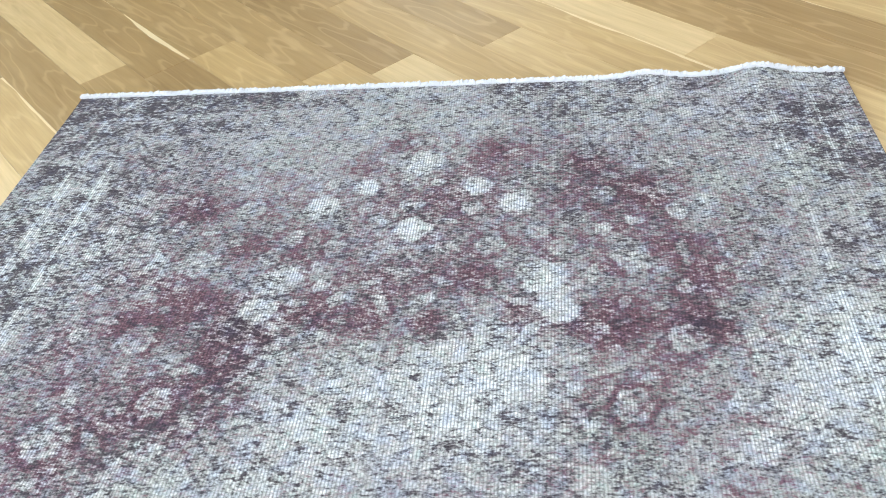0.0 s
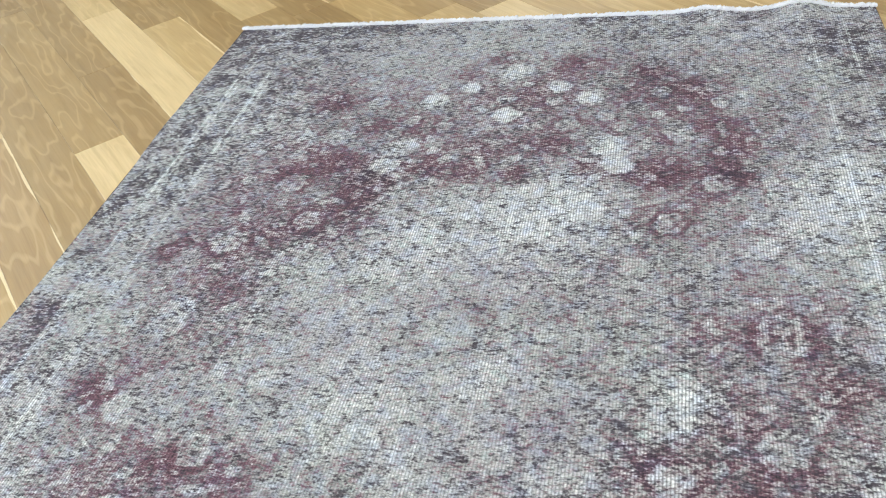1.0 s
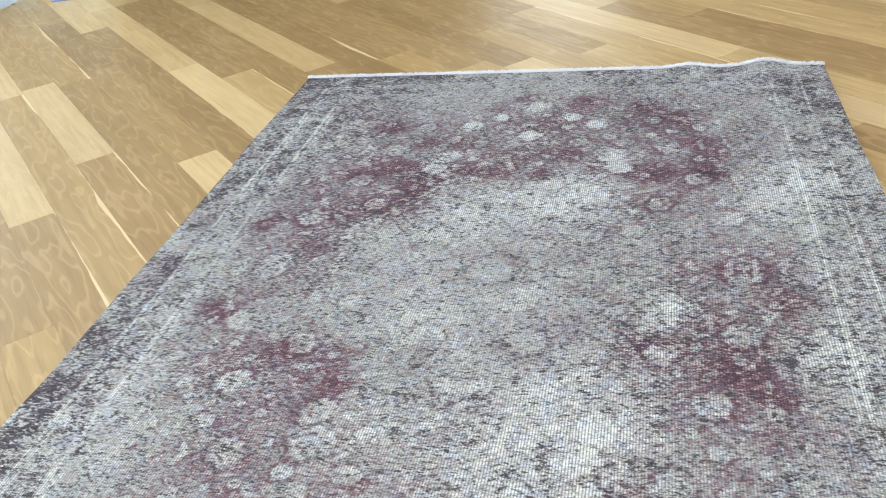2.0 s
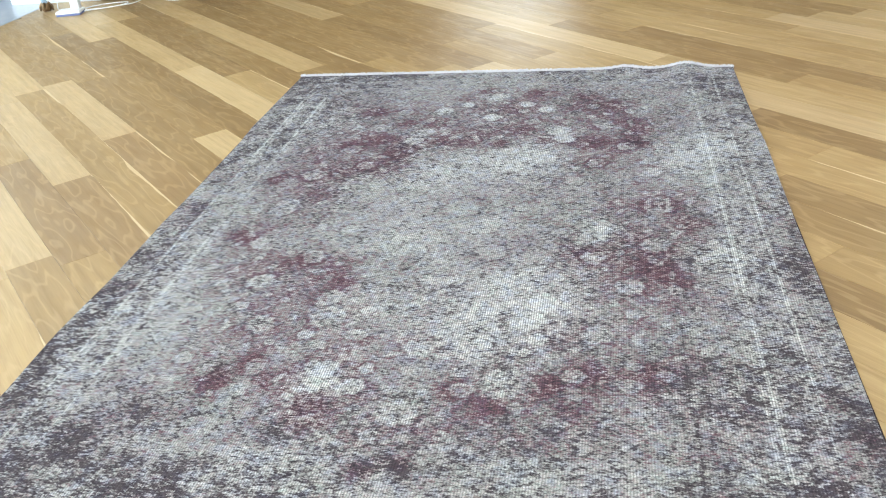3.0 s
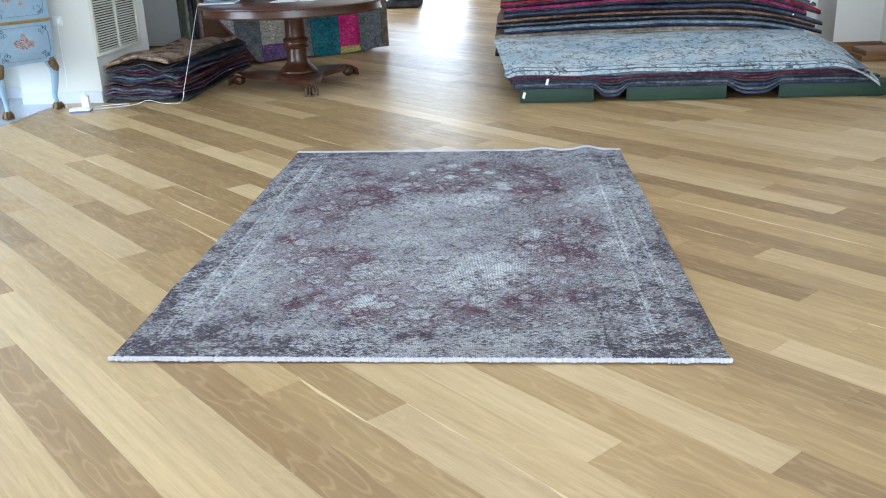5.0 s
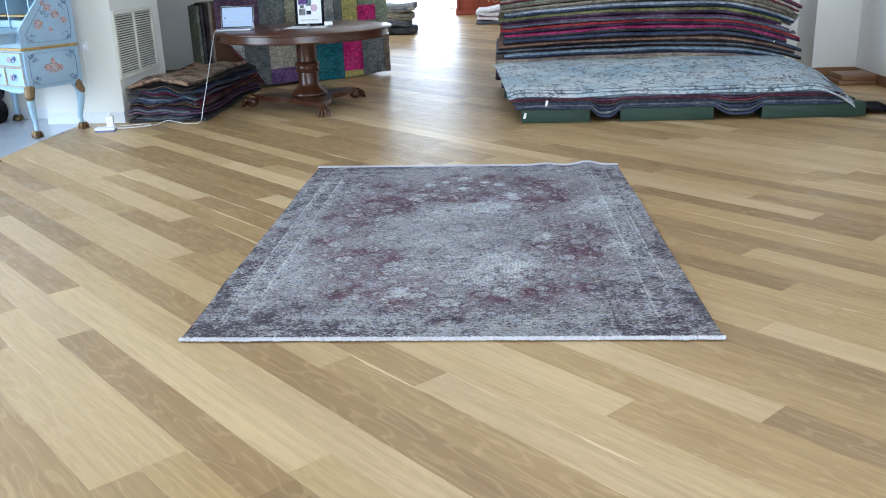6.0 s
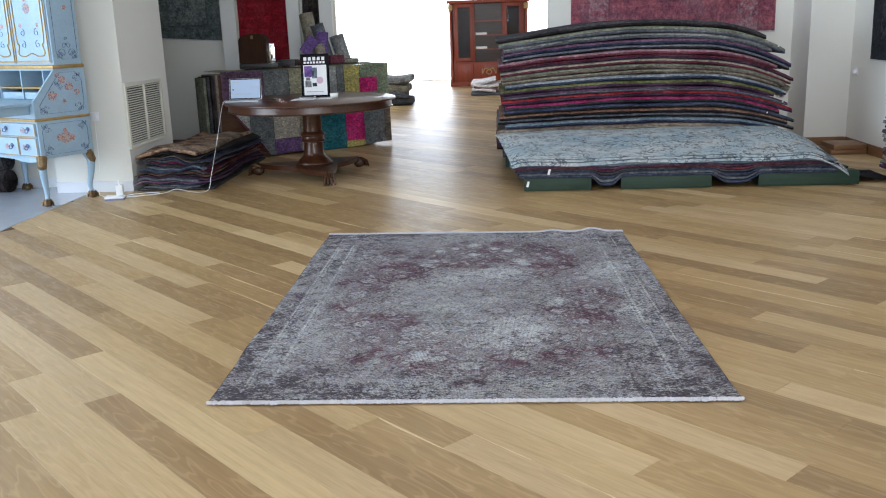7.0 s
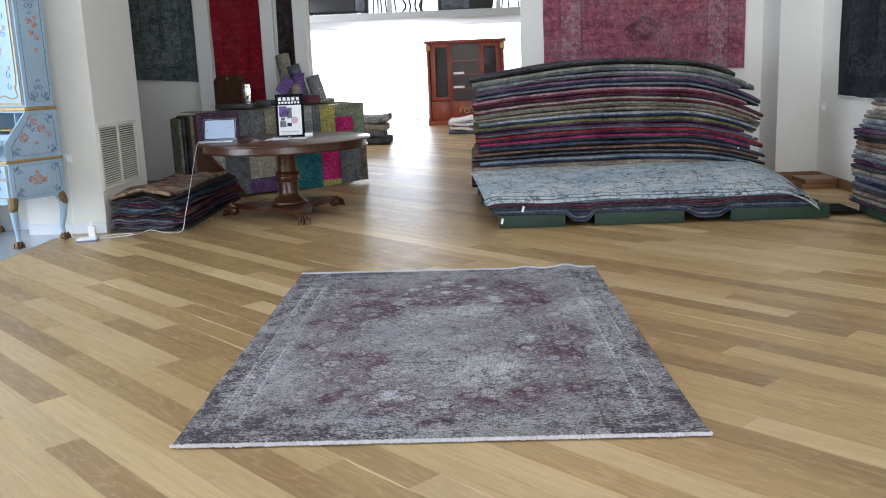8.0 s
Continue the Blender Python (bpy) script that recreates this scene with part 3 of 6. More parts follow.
    pile += 0.34 * outline * (1 - 0.5 * ring) + 0.30 * (left - 0.5) + 0.22 * (n3 - 0.5) - 0.14 * motif * (1 - ring) + 0.10 * (n2 - 0.5) - 0.34 * (n5 - 0.5) + 0.16 * np.exp(-((near - 0.1145) / 0.004) ** 2) + 0.16 * np.exp(-((near - 0.2125) / 0.004) ** 2)
    pile += 0.45 * np.exp(-((side - 0.045) / 0.032) ** 2) * soft_step(smooth_noise(half, (30, 12), 15), 0.62, 0.72)
    pile += 0.25 * np.exp(-((x / 0.16) ** 2 + (y / 0.12) ** 2))
    pile += 0.22 * np.exp(-((disc - 1.02) / 0.02) ** 2) * (0.3 + n1) + 0.14 * np.exp(-((disc - 0.62) / 0.02) ** 2) * n1
    for cx, cy, r, a in DARK:
        pile += 0.8 * a * np.exp(-((x - cx + wx) ** 2 + 1.6 * (y - cy + wy) ** 2) / (r * r)) * (0.5 + n2)
    # a mended crease, and the darker corner beyond it
    pile += 0.55 * np.exp(-((x - 1.655 - 0.03 * (0.9 - y) + 0.006 * (n1 - 0.5)) / 0.0045) ** 2) * (y < 0.95) * (0.4 + 0.9 * n3) + 0.12 * soft_step(x, 1.5, 1.7) * (1 - soft_step(y, 0.5, 0.9))
    pile += 0.12 * soft_step(0.75 - x, 0.0, 0.4) * (1 - soft_step(y, 0.15, 0.5)) - 0.06
    for cx, cy in ((0.0, 0.0), (2.05, 0.0), (-0.03, 2.87), (1.99, 2.81)):
        pile += 0.30 * np.exp(-(((x - cx) / 0.36) ** 2 + ((y - cy) / 0.30) ** 2)) * (0.4 + n2)
    # raised knots
    z += 0.0008 * n3
    verts = np.stack([x, y, z], -1).reshape(-1, 3)
    i = np.arange((ny - 1) * nx).reshape(ny - 1, nx)[:, :-1].reshape(-1)
    faces = np.stack([i, i + 1, i + nx + 1, i + nx], -1)
    me = bpy.data.meshes.new("woven_face")
    me.from_pydata(verts.tolist(), [], faces.tolist())
    for name, values in (("dye", dye), ("wear", wear), ("pile", pile)):
        me.attributes.new(name, "FLOAT", "POINT").data.foreach_set("value", values.reshape(-1).astype(np.float32))
    me.materials.append(M_RUG)
    me.shade_smooth()
    ob = new("woven_face", me)
    ob.parent = top
    # body under the pile
    bm = bmesh.new()
    lo = [bm.verts.new(c) for c in ((0.004, 0.004, 0.001), (2.046, 0.004, 0.001), (1.99, 2.804, 0.001), (-0.026, 2.87, 0.001))]
    hi = [bm.verts.new(c) for c in ((0.001, 0.001, 0.0075), (2.049, 0.001, 0.0075), (1.994, 2.807, 0.0075), (-0.029, 2.873, 0.0075))]
    for k in range(4):
        bm.faces.new((lo[k], lo[(k + 1) % 4], hi[(k + 1) % 4], hi[k]))
    bm.faces.new(lo[::-1])
    part("backing", bm, wool("dark_rug_edge", (0.10, 0.075, 0.085), (0.07, 0.05, 0.06)), top, "dark woven underside and side cord", 0)
    rng = random.Random(5)
    for (ax, ay), (bx, by), out, wide in (((-0.002, 0.002), (2.052, 0.002), -1, 0.0105), ((-0.03, 2.872), (1.996, 2.806), 1, 0.009)):
        bm = bmesh.new()
        tube([(ax + (bx - ax) * k / 60, ay + (by - ay) * k / 60 + out * 0.003 + 0.002 * noise.noise((k * 0.7, out, 3)),
               0.0085 + (0.022 * math.exp(-((k / 60 - 0.90) / 0.035) ** 2) + 0.012 * math.exp(-((k / 60 - 0.77) / 0.03) ** 2) if out > 0 else 0)) for k in range(61)], [0.0042 + 0.0022 * noise.noise((k * 0.9, out, 8)) for k in range(61)], 7, bm)
        n = 520
        for k in range(n):
            s = (k + rng.random()) / n
            cx, cy = ax + (bx - ax) * s, ay + (by - ay) * s
            lift = 0.0
            if out > 0:
                lift = 0.022 * math.exp(-((s - 0.90) / 0.035) ** 2) + 0.012 * math.exp(-((s - 0.77) / 0.03) ** 2)
            w = wide * rng.uniform(0.35, 1.15) * (0.95 + 0.6 * noise.noise((s * 19, out, 0)) + 0.4 * noise.noise((s * 60, out, 5)))
            zz = 0.008 + lift + rng.uniform(0, 0.004)
            d = rng.uniform(-0.006, 0.006)
            r = rng.uniform(0.0030, 0.0052)
            tube([(cx, cy - out * 0.006, zz + 0.002), (cx + d * 0.4, cy + out * w * 0.45, zz + 0.004), (cx + d, cy + out * w, max(0.003, zz - 0.004))], [r, r * 1.25, r * 0.7], 5, bm)
        part("fringe", bm, M_COTTON, top, "ragged white cotton fringe", 60)


worn_area_rug()


# ---- piled rugs ----
def pile_layer(name, x0, x1, y0, y1, height, thick, material, label, category="rug", group="", seed=0, nx=40, fold=True, ragged=0.012, parent=None, swap=False, body=None):
    """One rug lying in a pile, folded so that its front edge is a rounded bend. height(x, y): its underside."""
    bm = bmesh.new()
    rng = random.Random(seed)
    prof = []
    k = 5
    for i in range(k + 1):
        a = -math.pi / 2 - math.pi * i / k
        prof.append((math.cos(a) * 0.5 * thick, 0.5 + 0.5 * math.sin(a)))
    if fold:                                     # a slit between the two leaves of the fold
        mid = len(prof) // 2
        prof = prof[:mid] + [(-0.40 * thick, 0.46), (-0.10 * thick, 0.50), (-0.40 * thick, 0.54)] + prof[mid + 1:]
    deep = [0.25, 0.6, 1.0]
    rings = []
    for i in range(nx + 1):
        s = i / nx
        x = x0 + (x1 - x0) * s
        wob = ragged * (noise.noise((x * 2.3, seed * 3.1, 0)) + 0.5 * noise.noise((x * 9, seed * 3.1, 4)))
        ends = min(1.0, 14 * min(s, 1 - s) + 0.78)
        ring = []
        for dy, zz in prof:
            z = height(x, y0) + thick * (0.5 + (zz - 0.5) * ends) + 0.004 * noise.noise((x * 6, seed, zz))
            ring.append(bm.verts.new((x, y0 + thick * 0.5 + dy + wob, z)))
        for f in deep:
            y = y0 + (y1 - y0) * f
            ring.append(bm.verts.new((x + 0.01 * noise.noise((y, seed, 1)), y, height(x, y) + thick * (0.5 + 0.5 * ends) + 0.003 * noise.noise((x * 5, y * 5, seed)))))
        for f in reversed(deep):
            y = y0 + (y1 - y0) * f
            ring.append(bm.verts.new((x + 0.01 * noise.noise((y, seed, 1)), y, height(x, y) + thick * (0.5 - 0.5 * ends))))
        rings.append(ring)
    front = len(prof)
    for a, b in zip(rings, rings[1:]):
        for j in range(len(a)):
            jj = (j + 1) % len(a)
            fc = bm.faces.new((a[j], a[jj], b[jj], b[j]))
            if body and (j < front * 0.56 or j > front + 3):     # the lower leaf of the fold
                fc.material_index = 1
    for r in (rings[0], rings[-1][::-1]):
        bm.faces.new(r)
    if swap:
        for q in bm.verts:
            q.co.x, q.co.y = q.co.y, q.co.x
    ob = part(name, bm, material, parent, "", 50)
    if body:
        ob.data.materials.append(body)
    if parent is None:
        tagged(ob, label, category, group)
    return ob


WOOLS = {k: wool(k + "_wool", b, a) for k, (b, a) in {
    "charcoal": ((0.035, 0.035, 0.04), (0.06, 0.055, 0.06)), "pale_grey": ((0.26, 0.27, 0.265), (0.13, 0.13, 0.14)),
    "mauve": ((0.13, 0.065, 0.115), (0.20, 0.11, 0.18)), "plum": ((0.085, 0.04, 0.08), (0.05, 0.03, 0.05)),
    "dusty_pink": ((0.24, 0.135, 0.165), (0.16, 0.09, 0.11)), "maroon": ((0.15, 0.03, 0.05), (0.08, 0.03, 0.045)),
    "beige": ((0.30, 0.26, 0.215), (0.17, 0.145, 0.12)), "grey_green": ((0.12, 0.13, 0.10), (0.19, 0.20, 0.15)),
    "taupe": ((0.19, 0.15, 0.12), (0.12, 0.09, 0.085)), "slate": ((0.09, 0.10, 0.12), (0.15, 0.16, 0.19)),
    "ice": ((0.25, 0.28, 0.30), (0.14, 0.16, 0.18)), "olive": ((0.13, 0.14, 0.05), (0.08, 0.08, 0.04)),
    "magenta": ((0.27, 0.022, 0.10), (0.15, 0.02, 0.06)), "scarlet": ((0.30, 0.03, 0.035), (0.20, 0.025, 0.04)),
    "navy": ((0.028, 0.038, 0.075), (0.055, 0.065, 0.11)), "rust": ((0.21, 0.115, 0.075), (0.13, 0.075, 0.06)),
    "black": ((0.016, 0.013, 0.014), (0.03, 0.022, 0.022)), "steel_blue": ((0.11, 0.15, 0.19), (0.18, 0.22, 0.25)),
    "cream": ((0.60, 0.56, 0.48), (0.45, 0.42, 0.36)), "teal": ((0.02, 0.13, 0.15), (0.03, 0.09, 0.11)),
    "violet": ((0.17, 0.10, 0.30), (0.11, 0.06, 0.20)), "khaki": ((0.26, 0.24, 0.18), (0.19, 0.18, 0.14)),
    "mustard": ((0.42, 0.36, 0.10), (0.30, 0.27, 0.10)), "white": ((0.85, 0.83, 0.85), (0.74, 0.68, 0.74)), 
}.items()}


# paler copies of the wool colours for the patchwork, brightened in place of light
BRIGHTENED = {k: wool("pale_" + k + "_wool", [q * 1.25 for q in b], [q * 1.25 for q in a]) for k, (b, a) in {
    "plum": ((0.17, 0.10, 0.17), (0.11, 0.07, 0.11)), "slate": ((0.20, 0.215, 0.22), (0.13, 0.145, 0.155)), "khaki": ((0.37, 0.36, 0.25), (0.28, 0.27, 0.19)),
    "pale_grey": ((0.42, 0.44, 0.43), (0.28, 0.30, 0.31)), "mustard": ((0.50, 0.45, 0.15), (0.38, 0.35, 0.15)), "grey_green": ((0.27, 0.31, 0.22), (0.20, 0.23, 0.17)),
    "beige": ((0.50, 0.46, 0.39), (0.36, 0.34, 0.29)), "teal": ((0.035, 0.19, 0.23), (0.03, 0.12, 0.16)), "magenta": ((0.60, 0.03, 0.19), (0.42, 0.03, 0.13)),
    "taupe": ((0.22, 0.18, 0.14), (0.14, 0.11, 0.09)), "violet": ((0.19, 0.11, 0.26), (0.12, 0.07, 0.17))}.items()}


def spoken(c):
    return c.replace("_", " ")


def pallet(m, w, d, h, blocks, label):
    top = thing("pallet", m, label, "pallet", "pallets under rugs")
    for a, b in blocks:
        part("side_board", block(a, b, 0, 0.03, 0.004, h, 0.004), M_PALLET, top)
        part("block", block(a + 0.02, b - 0.02, 0.031, d - 0.04, 0.004, h - 0.02, 0.004), M_PALLET, top)
    for k in range(5):
        y = 0.05 + k * (d - 0.2) / 4
        part("deck_board", block(0.01, w - 0.01, y, y + 0.12, h - 0.018, h, 0.003), M_PALLET, top)
    return top


# tall pile: thick folded rugs, arched, drooping at one end
TALL = [("slate", "navy"), ("taupe", "slate"), ("plum", "black"), ("steel_blue", "slate"), ("olive", "slate"), ("taupe", "khaki"), ("steel_blue", "navy"), ("slate", "black"), ("rust", "black"), ("navy", "black"), ("magenta", "charcoal"),
        ("scarlet", "plum"), ("plum", "slate"), ("olive", "plum"), ("ice", "navy"), ("khaki", "taupe"), ("grey_green", "taupe"), ("beige", "maroon"), ("maroon", "plum"), ("dusty_pink", "maroon"),
        ("slate", "black"), ("mauve", "navy"), ("pale_grey", "slate"), ("grey_green", "slate"), ("charcoal", "black")]
pallet(pose(1.25, 5.75, 0), 2.75, 1.2, 0.115, ((0, 0.6), (0.85, 1.7), (2.0, 2.7)), "green painted wooden pallet under the tall pile of rugs")
TZ, TT = 0.116, 0.0477
# how far single rugs stick out of the pile
ENDS = {24: -0.25, 23: -0.08, 22: -0.20, 21: 0.0, 20: -0.03, 19: -0.15, 18: 0.03, 16: -0.05, 13: -0.16, 9: 0.04, 7: 0.06, 4: 0.05}
rng = random.Random(21)
level = TZ
for i, (c, under_c) in enumerate(TALL):
    h = i / (len(TALL) - 1)
    th = TT * rng.uniform(0.75, 1.25)

    def under(x, y, level=level, h=h):
        s = (x - 1.2) / 2.85
        arch = 0.13 * h * math.sin(math.pi * min(max(s * 1.02, 0), 1)) * (1 if s < 0.5 else 1)
        q = max(0.0, (s - 0.70) / 0.30)
        return level + arch - (0.02 + 0.27 * h ** 0.5 * (1 - 0.25 * h)) * q * q * 0.85 + 0.010 * noise.noise((x * 1.7, i * 0.45, 0))
    long = ENDS.get(i, rng.uniform(-0.13, 0.08))
    pile_layer("folded_rug", 1.20 + rng.uniform(-0.035, 0.055), 3.98 + long, 5.62 + rng.uniform(-0.03, 0.05), 6.95, under, th, WOOLS[c],
               "folded %s wool rug in the tall pile" % spoken(c), "rug", "tall pile of folded rugs", i + 1, body=WOOLS[under_c])
    level += th * 0.995

def fringed_corner():
    """The corner of a beige rug hanging out of the tall pile."""
    top = thing("folded_rug", pose(0, 0, 0), "beige patterned rug corner with a pale fringe hanging from the pile", "rug", "tall pile of folded rugs")
    bm = bmesh.new()
    g = []
    for j in range(9):
        q = j / 8
        row = []
        for i in range(9):
            p_ = i / 8
            x = 3.78 + 0.23 * p_ + 0.02 * q - 0.10 * q * p_
            z = 0.845 - 0.12 * p_ - (0.10 + 0.07 * (1 - p_)) * q
            row.append(bm.verts.new((x, 5.70 + 0.03 * math.sin(p_ * 4 + q * 2) + 0.05 * p_, z)))
        g.append(row)
    for a, b in zip(g, g[1:]):
        for i in range(8):
            bm.faces.new((a[i], a[i + 1], b[i + 1], b[i]))
    edge = [row[-1].co + Vector((0.004, -0.006, 0)) for row in g] + [v_.co + Vector((0, -0.006, -0.004)) for v_ in g[-1][::-1][1:5]]
    bmesh.ops.solidify(bm, geom=bm.faces[:], thickness=0.012)
    part("woven_face", bm, WOOLS["khaki"], top, "", 60)
    part("fringe", tube(edge, 0.006, 6), M_COTTON, top, "pale cotton fringe")


fringed_corner()
# price tags on the ends of the piled rugs
for x, z in ((3.83, 1.12), (3.87, 0.90), (3.90, 0.60), (3.76, 0.50)):
    ob = part("price_tag", block(-0.005, 0.005, 0, 0.002, -0.010, 0.006), M_PAPER, None, "", 0)
    ob.matrix_world = pose(x, 5.60, z, 10, 20, 0)
    tagged(ob, "small white paper tag on a folded rug", "tag", "paper tags")

# low pile in front, sagging between the pallet boards, with a pale blue rug on top
pallet(pose(1.39, 4.40, 0), 2.82, 1.1, 0.112, ((0, 0.57), (0.82, 1.58), (1.97, 2.80)), "green painted wooden pallet under the low pile of rugs")


def sag(x, depth):
    return -depth * (math.exp(-((x - 2.09) / 0.10) ** 4) + math.exp(-((x - 3.17) / 0.16) ** 4))


LOW = [("navy", 0.020, 0.075, 0.0), ("slate", 0.018, 0.065, 0.005), ("navy", 0.018, 0.05, 0.01), ("charcoal", 0.014, 0.035, 0.0), ("maroon", 0.014, 0.03, 0.012), ("plum", 0.018, 0.02, -0.005), ("steel_blue", 0.016, 0.012, -0.008)]
level = 0.114
for i, (c, th, dip, dy) in enumerate(LOW):
    def under(x, y, level=level, dip=dip):
        back = max(0.0, min(1.0, (y - 4.4) / 1.2))
        return level + sag(x, dip) * (1 - 0.9 * min(1, back * 6)) + 0.10 * back * (level - 0.10) / 0.14 - 0.05 * max(0.0, (x - 3.75) / 0.5) ** 2
    pile_layer("spread_rug", 1.34 - 0.012 * i + 0.02 * (i % 2), 3.99 + 0.03 * math.sin(i * 2.1), 4.385 + dy, 5.58, under, th, WOOLS[c], "flat %s rug in the low pile" % spoken(c), "rug", "low pile of rugs", 60 + i, nx=90, ragged=0.02)
    level += th


def pale_blue_rug():
    """The top rug of the low pile: a draped sheet with a rounded front edge and a hanging corner."""
    bm = bmesh.new()
    nx, ny = 120, 46
    grid = []
    for j in range(ny + 1):
        row = []
        t_ = j / ny
        for i in range(nx + 1):
            s = i / nx
            x = 1.14 + 2.95 * s
            y = 4.36 + 1.24 * t_
            x += 0.14 * (1 - t_) * (1 - s) * 1.0
            z = 0.262 + 0.115 * min(1, t_ * 1.35) ** 0.8 + 0.010 * noise.noise((x * 2.2, y * 2.2, 0)) + 0.006 * noise.noise((x * 6, y * 4, 7))
            z -= 0.035 * max(0.0, 1 - t_ / 0.07) ** 2 + 0.006 * math.sin(x * 7.5) * max(0.0, 1 - t_ / 0.3)
            q = max(0.0, (s - 0.86) / 0.14)
            z -= 0.15 * q * q * (1.0 - 0.2 * t_)
            if s < 0.05:
                z -= 0.025 * (1 - s / 0.05) ** 2
            row.append(bm.verts.new((x, y + 0.02 * noise.noise((x * 1.5, 3, j * 0.02)) * (1 - t_), z)))
        grid.append(row)
    for a, b in zip(grid, grid[1:]):
        for i in range(nx):
            bm.faces.new((a[i], a[i + 1], b[i + 1], b[i]))
    bmesh.ops.solidify(bm, geom=bm.faces[:], thickness=0.022)
    top = thing("spread_rug", pose(0, 0, 0), "pale blue rug with a floral border lying on the low pile", "rug", "low pile of rugs")
    m, t, p = nodes_of("pale_blue_floral_wool")
    co = t.nodes.new("ShaderNodeTexCoord").outputs["Object"]
    b = noise_of(t, co, 60, (0.5, 1, 1), 3)
    tone = noise_of(t, co, 2.5, (1, 1, 1), 3)
    def tendrils(scale, width, turned):
        n = noise_of(t, co, scale, (1, 1, 1), 1.5, 0.5, turned)
        return ramp(t, maths(t, "ABSOLUTE", maths(t, "SUBTRACT", n, 0.5)), [(width * 0.4, (1, 1, 1)), (width, (0, 0, 0))])
    col = ramp(t, tone, [(0.35, (0.62, 0.76, 0.82)), (0.5, (0.78, 0.86, 0.88)), (0.65, (0.90, 0.93, 0.92))])
    gaps = ramp(t, noise_of(t, co, 8, (1, 1, 1), 3), [(0.40, (0.15, 0.15, 0.15)), (0.56, (1, 1, 1))])
    drawn = maths(t, "MULTIPLY", maths(t, "MAXIMUM", tendrils(14, 0.032, 0.3), tendrils(27, 0.036, 1.1)), gaps)
    col = mixed(t, maths(t, "MULTIPLY", drawn, 0.88), col, (0.06, 0.08, 0.11))
    gold = ramp(t, noise_of(t, co, 15, (1, 1, 1), 2), [(0.60, (0, 0, 0)), (0.70, (1, 1, 1))])
    col = mixed(t, maths(t, "MULTIPLY", gold, 0.55), col, (0.36, 0.29, 0.16))
    sep = t.nodes.new("ShaderNodeSeparateXYZ")
    t.links.new(co, sep.inputs[0])
    ys = maths(t, "ADD", sep.outputs[1], maths(t, "MULTIPLY", noise_of(t, co, 3, (1, 1, 1), 2), 0.03))
    lines = maths(t, "SINE", maths(t, "MULTIPLY", ys, 170.0))
    near = maths(t, "LESS_THAN", ys, 4.47)
    col = mixed(t, maths(t, "MULTIPLY", maths(t, "MULTIPLY", near, ramp(t, lines, [(0.5, (0, 0, 0)), (0.9, (1, 1, 1))])), 0.85), col, (0.035, 0.06, 0.11))
    col = mixed(t, 0.4, col, ramp(t, b, [(0.3, (0.55, 0.55, 0.55)), (0.7, (1.1, 1.1, 1.1))]), "MULTIPLY")
    t.links.new(col, p.inputs["Base Color"])
    p.inputs["Roughness"].default_value = 0.95
    bump(t, p, b, 0.4, 0.006)
    part("woven_face", bm, m, top, "", 60)


pale_blue_rug()
# dark rug end trailing on the floor beyond the pallet
bm = bmesh.new()
g = [[bm.verts.new((3.98 + 0.56 * s / 10, 4.47 + 0.55 * r / 6 + 0.05 * s / 10, 0.012 + 0.13 * max(0, 1 - s / 9) ** 1.6 + 0.008 * noise.noise((s * 0.5, r, 1)))) for s in range(11)] for r in range(7)]
for a, b in zip(g, g[1:]):
    for i in range(10):
        bm.faces.new((a[i], a[i + 1], b[i + 1], b[i]))
bmesh.ops.solidify(bm, geom=bm.faces[:], thickness=0.012)
tagged(part("spread_rug", bm, WOOLS["charcoal"], None, "", 60), "charcoal rug end trailing onto the floor", "rug", "low pile of rugs")
# paper tags
for x, y, z in ((1.60, 4.372, 0.175), (1.42, 4.365, 0.075)):
    bm = block(-0.010, 0.010, 0, 0.002, -0.03, 0.02)
    ob = part("price_tag", bm, M_PAPER, None, "", 0)
    ob.matrix_world = pose(x, y, z, 8, 14, 0)
    tagged(ob, "small white paper tag on a rug edge", "tag", "paper tags")

# folded rugs against the pier
LEFT = [(c, h_) for c, h_ in zip(("charcoal", "slate", "taupe", "navy", "mauve", "slate", "plum", "charcoal", "rust", "slate", "maroon", "navy", "steel_blue", "plum", "charcoal", "magenta", "slate", "navy", "taupe", "charcoal", "black", "taupe"),
                                 (0.022, 0.016, 0.010, 0.020, 0.012, 0.022, 0.014, 0.018, 0.008, 0.020, 0.012, 0.022, 0.014, 0.010, 0.020, 0.008, 0.022, 0.014, 0.010, 0.020, 0.014, 0.034))]
rng = random.Random(8)
level = 0.002
for i, (c, th) in enumerate(LEFT):
    def under(x, y, level=level, i=i):
        return level * (1 - 0.13 * max(0, (y - 4.85) / 2.0)) - 0.16 * level * (abs(x + 1.84) / 0.36) ** 4 * 0.5 + 0.06 * noise.noise((x * 5.5, y * 2.2, i * 0.13)) * min(1, i * 0.2) + (0.02 * math.sin(y * 4 + x * 3) if i == len(LEFT) - 1 else 0) * 0.5
    pile_layer("folded_rug", -2.17 + rng.uniform(-0.04, 0.09), -1.50 + rng.uniform(-0.10, 0.04), 4.89 + rng.uniform(-0.07, 0.05), 6.82, under, th,
               WOOLS[c] if i < len(LEFT) - 1 else wool("faded_patterned_wool", (0.36, 0.23, 0.15), (0.09, 0.05, 0.045), (0.52, 0.46, 0.36), 8), "folded %s rug in the low stack by the pier" % ("faded brown patterned" if i == len(LEFT) - 1 else spoken(c)), "rug", "stack of rugs by the pier", 90 + i, nx=24, ragged=0.045)
    level += th

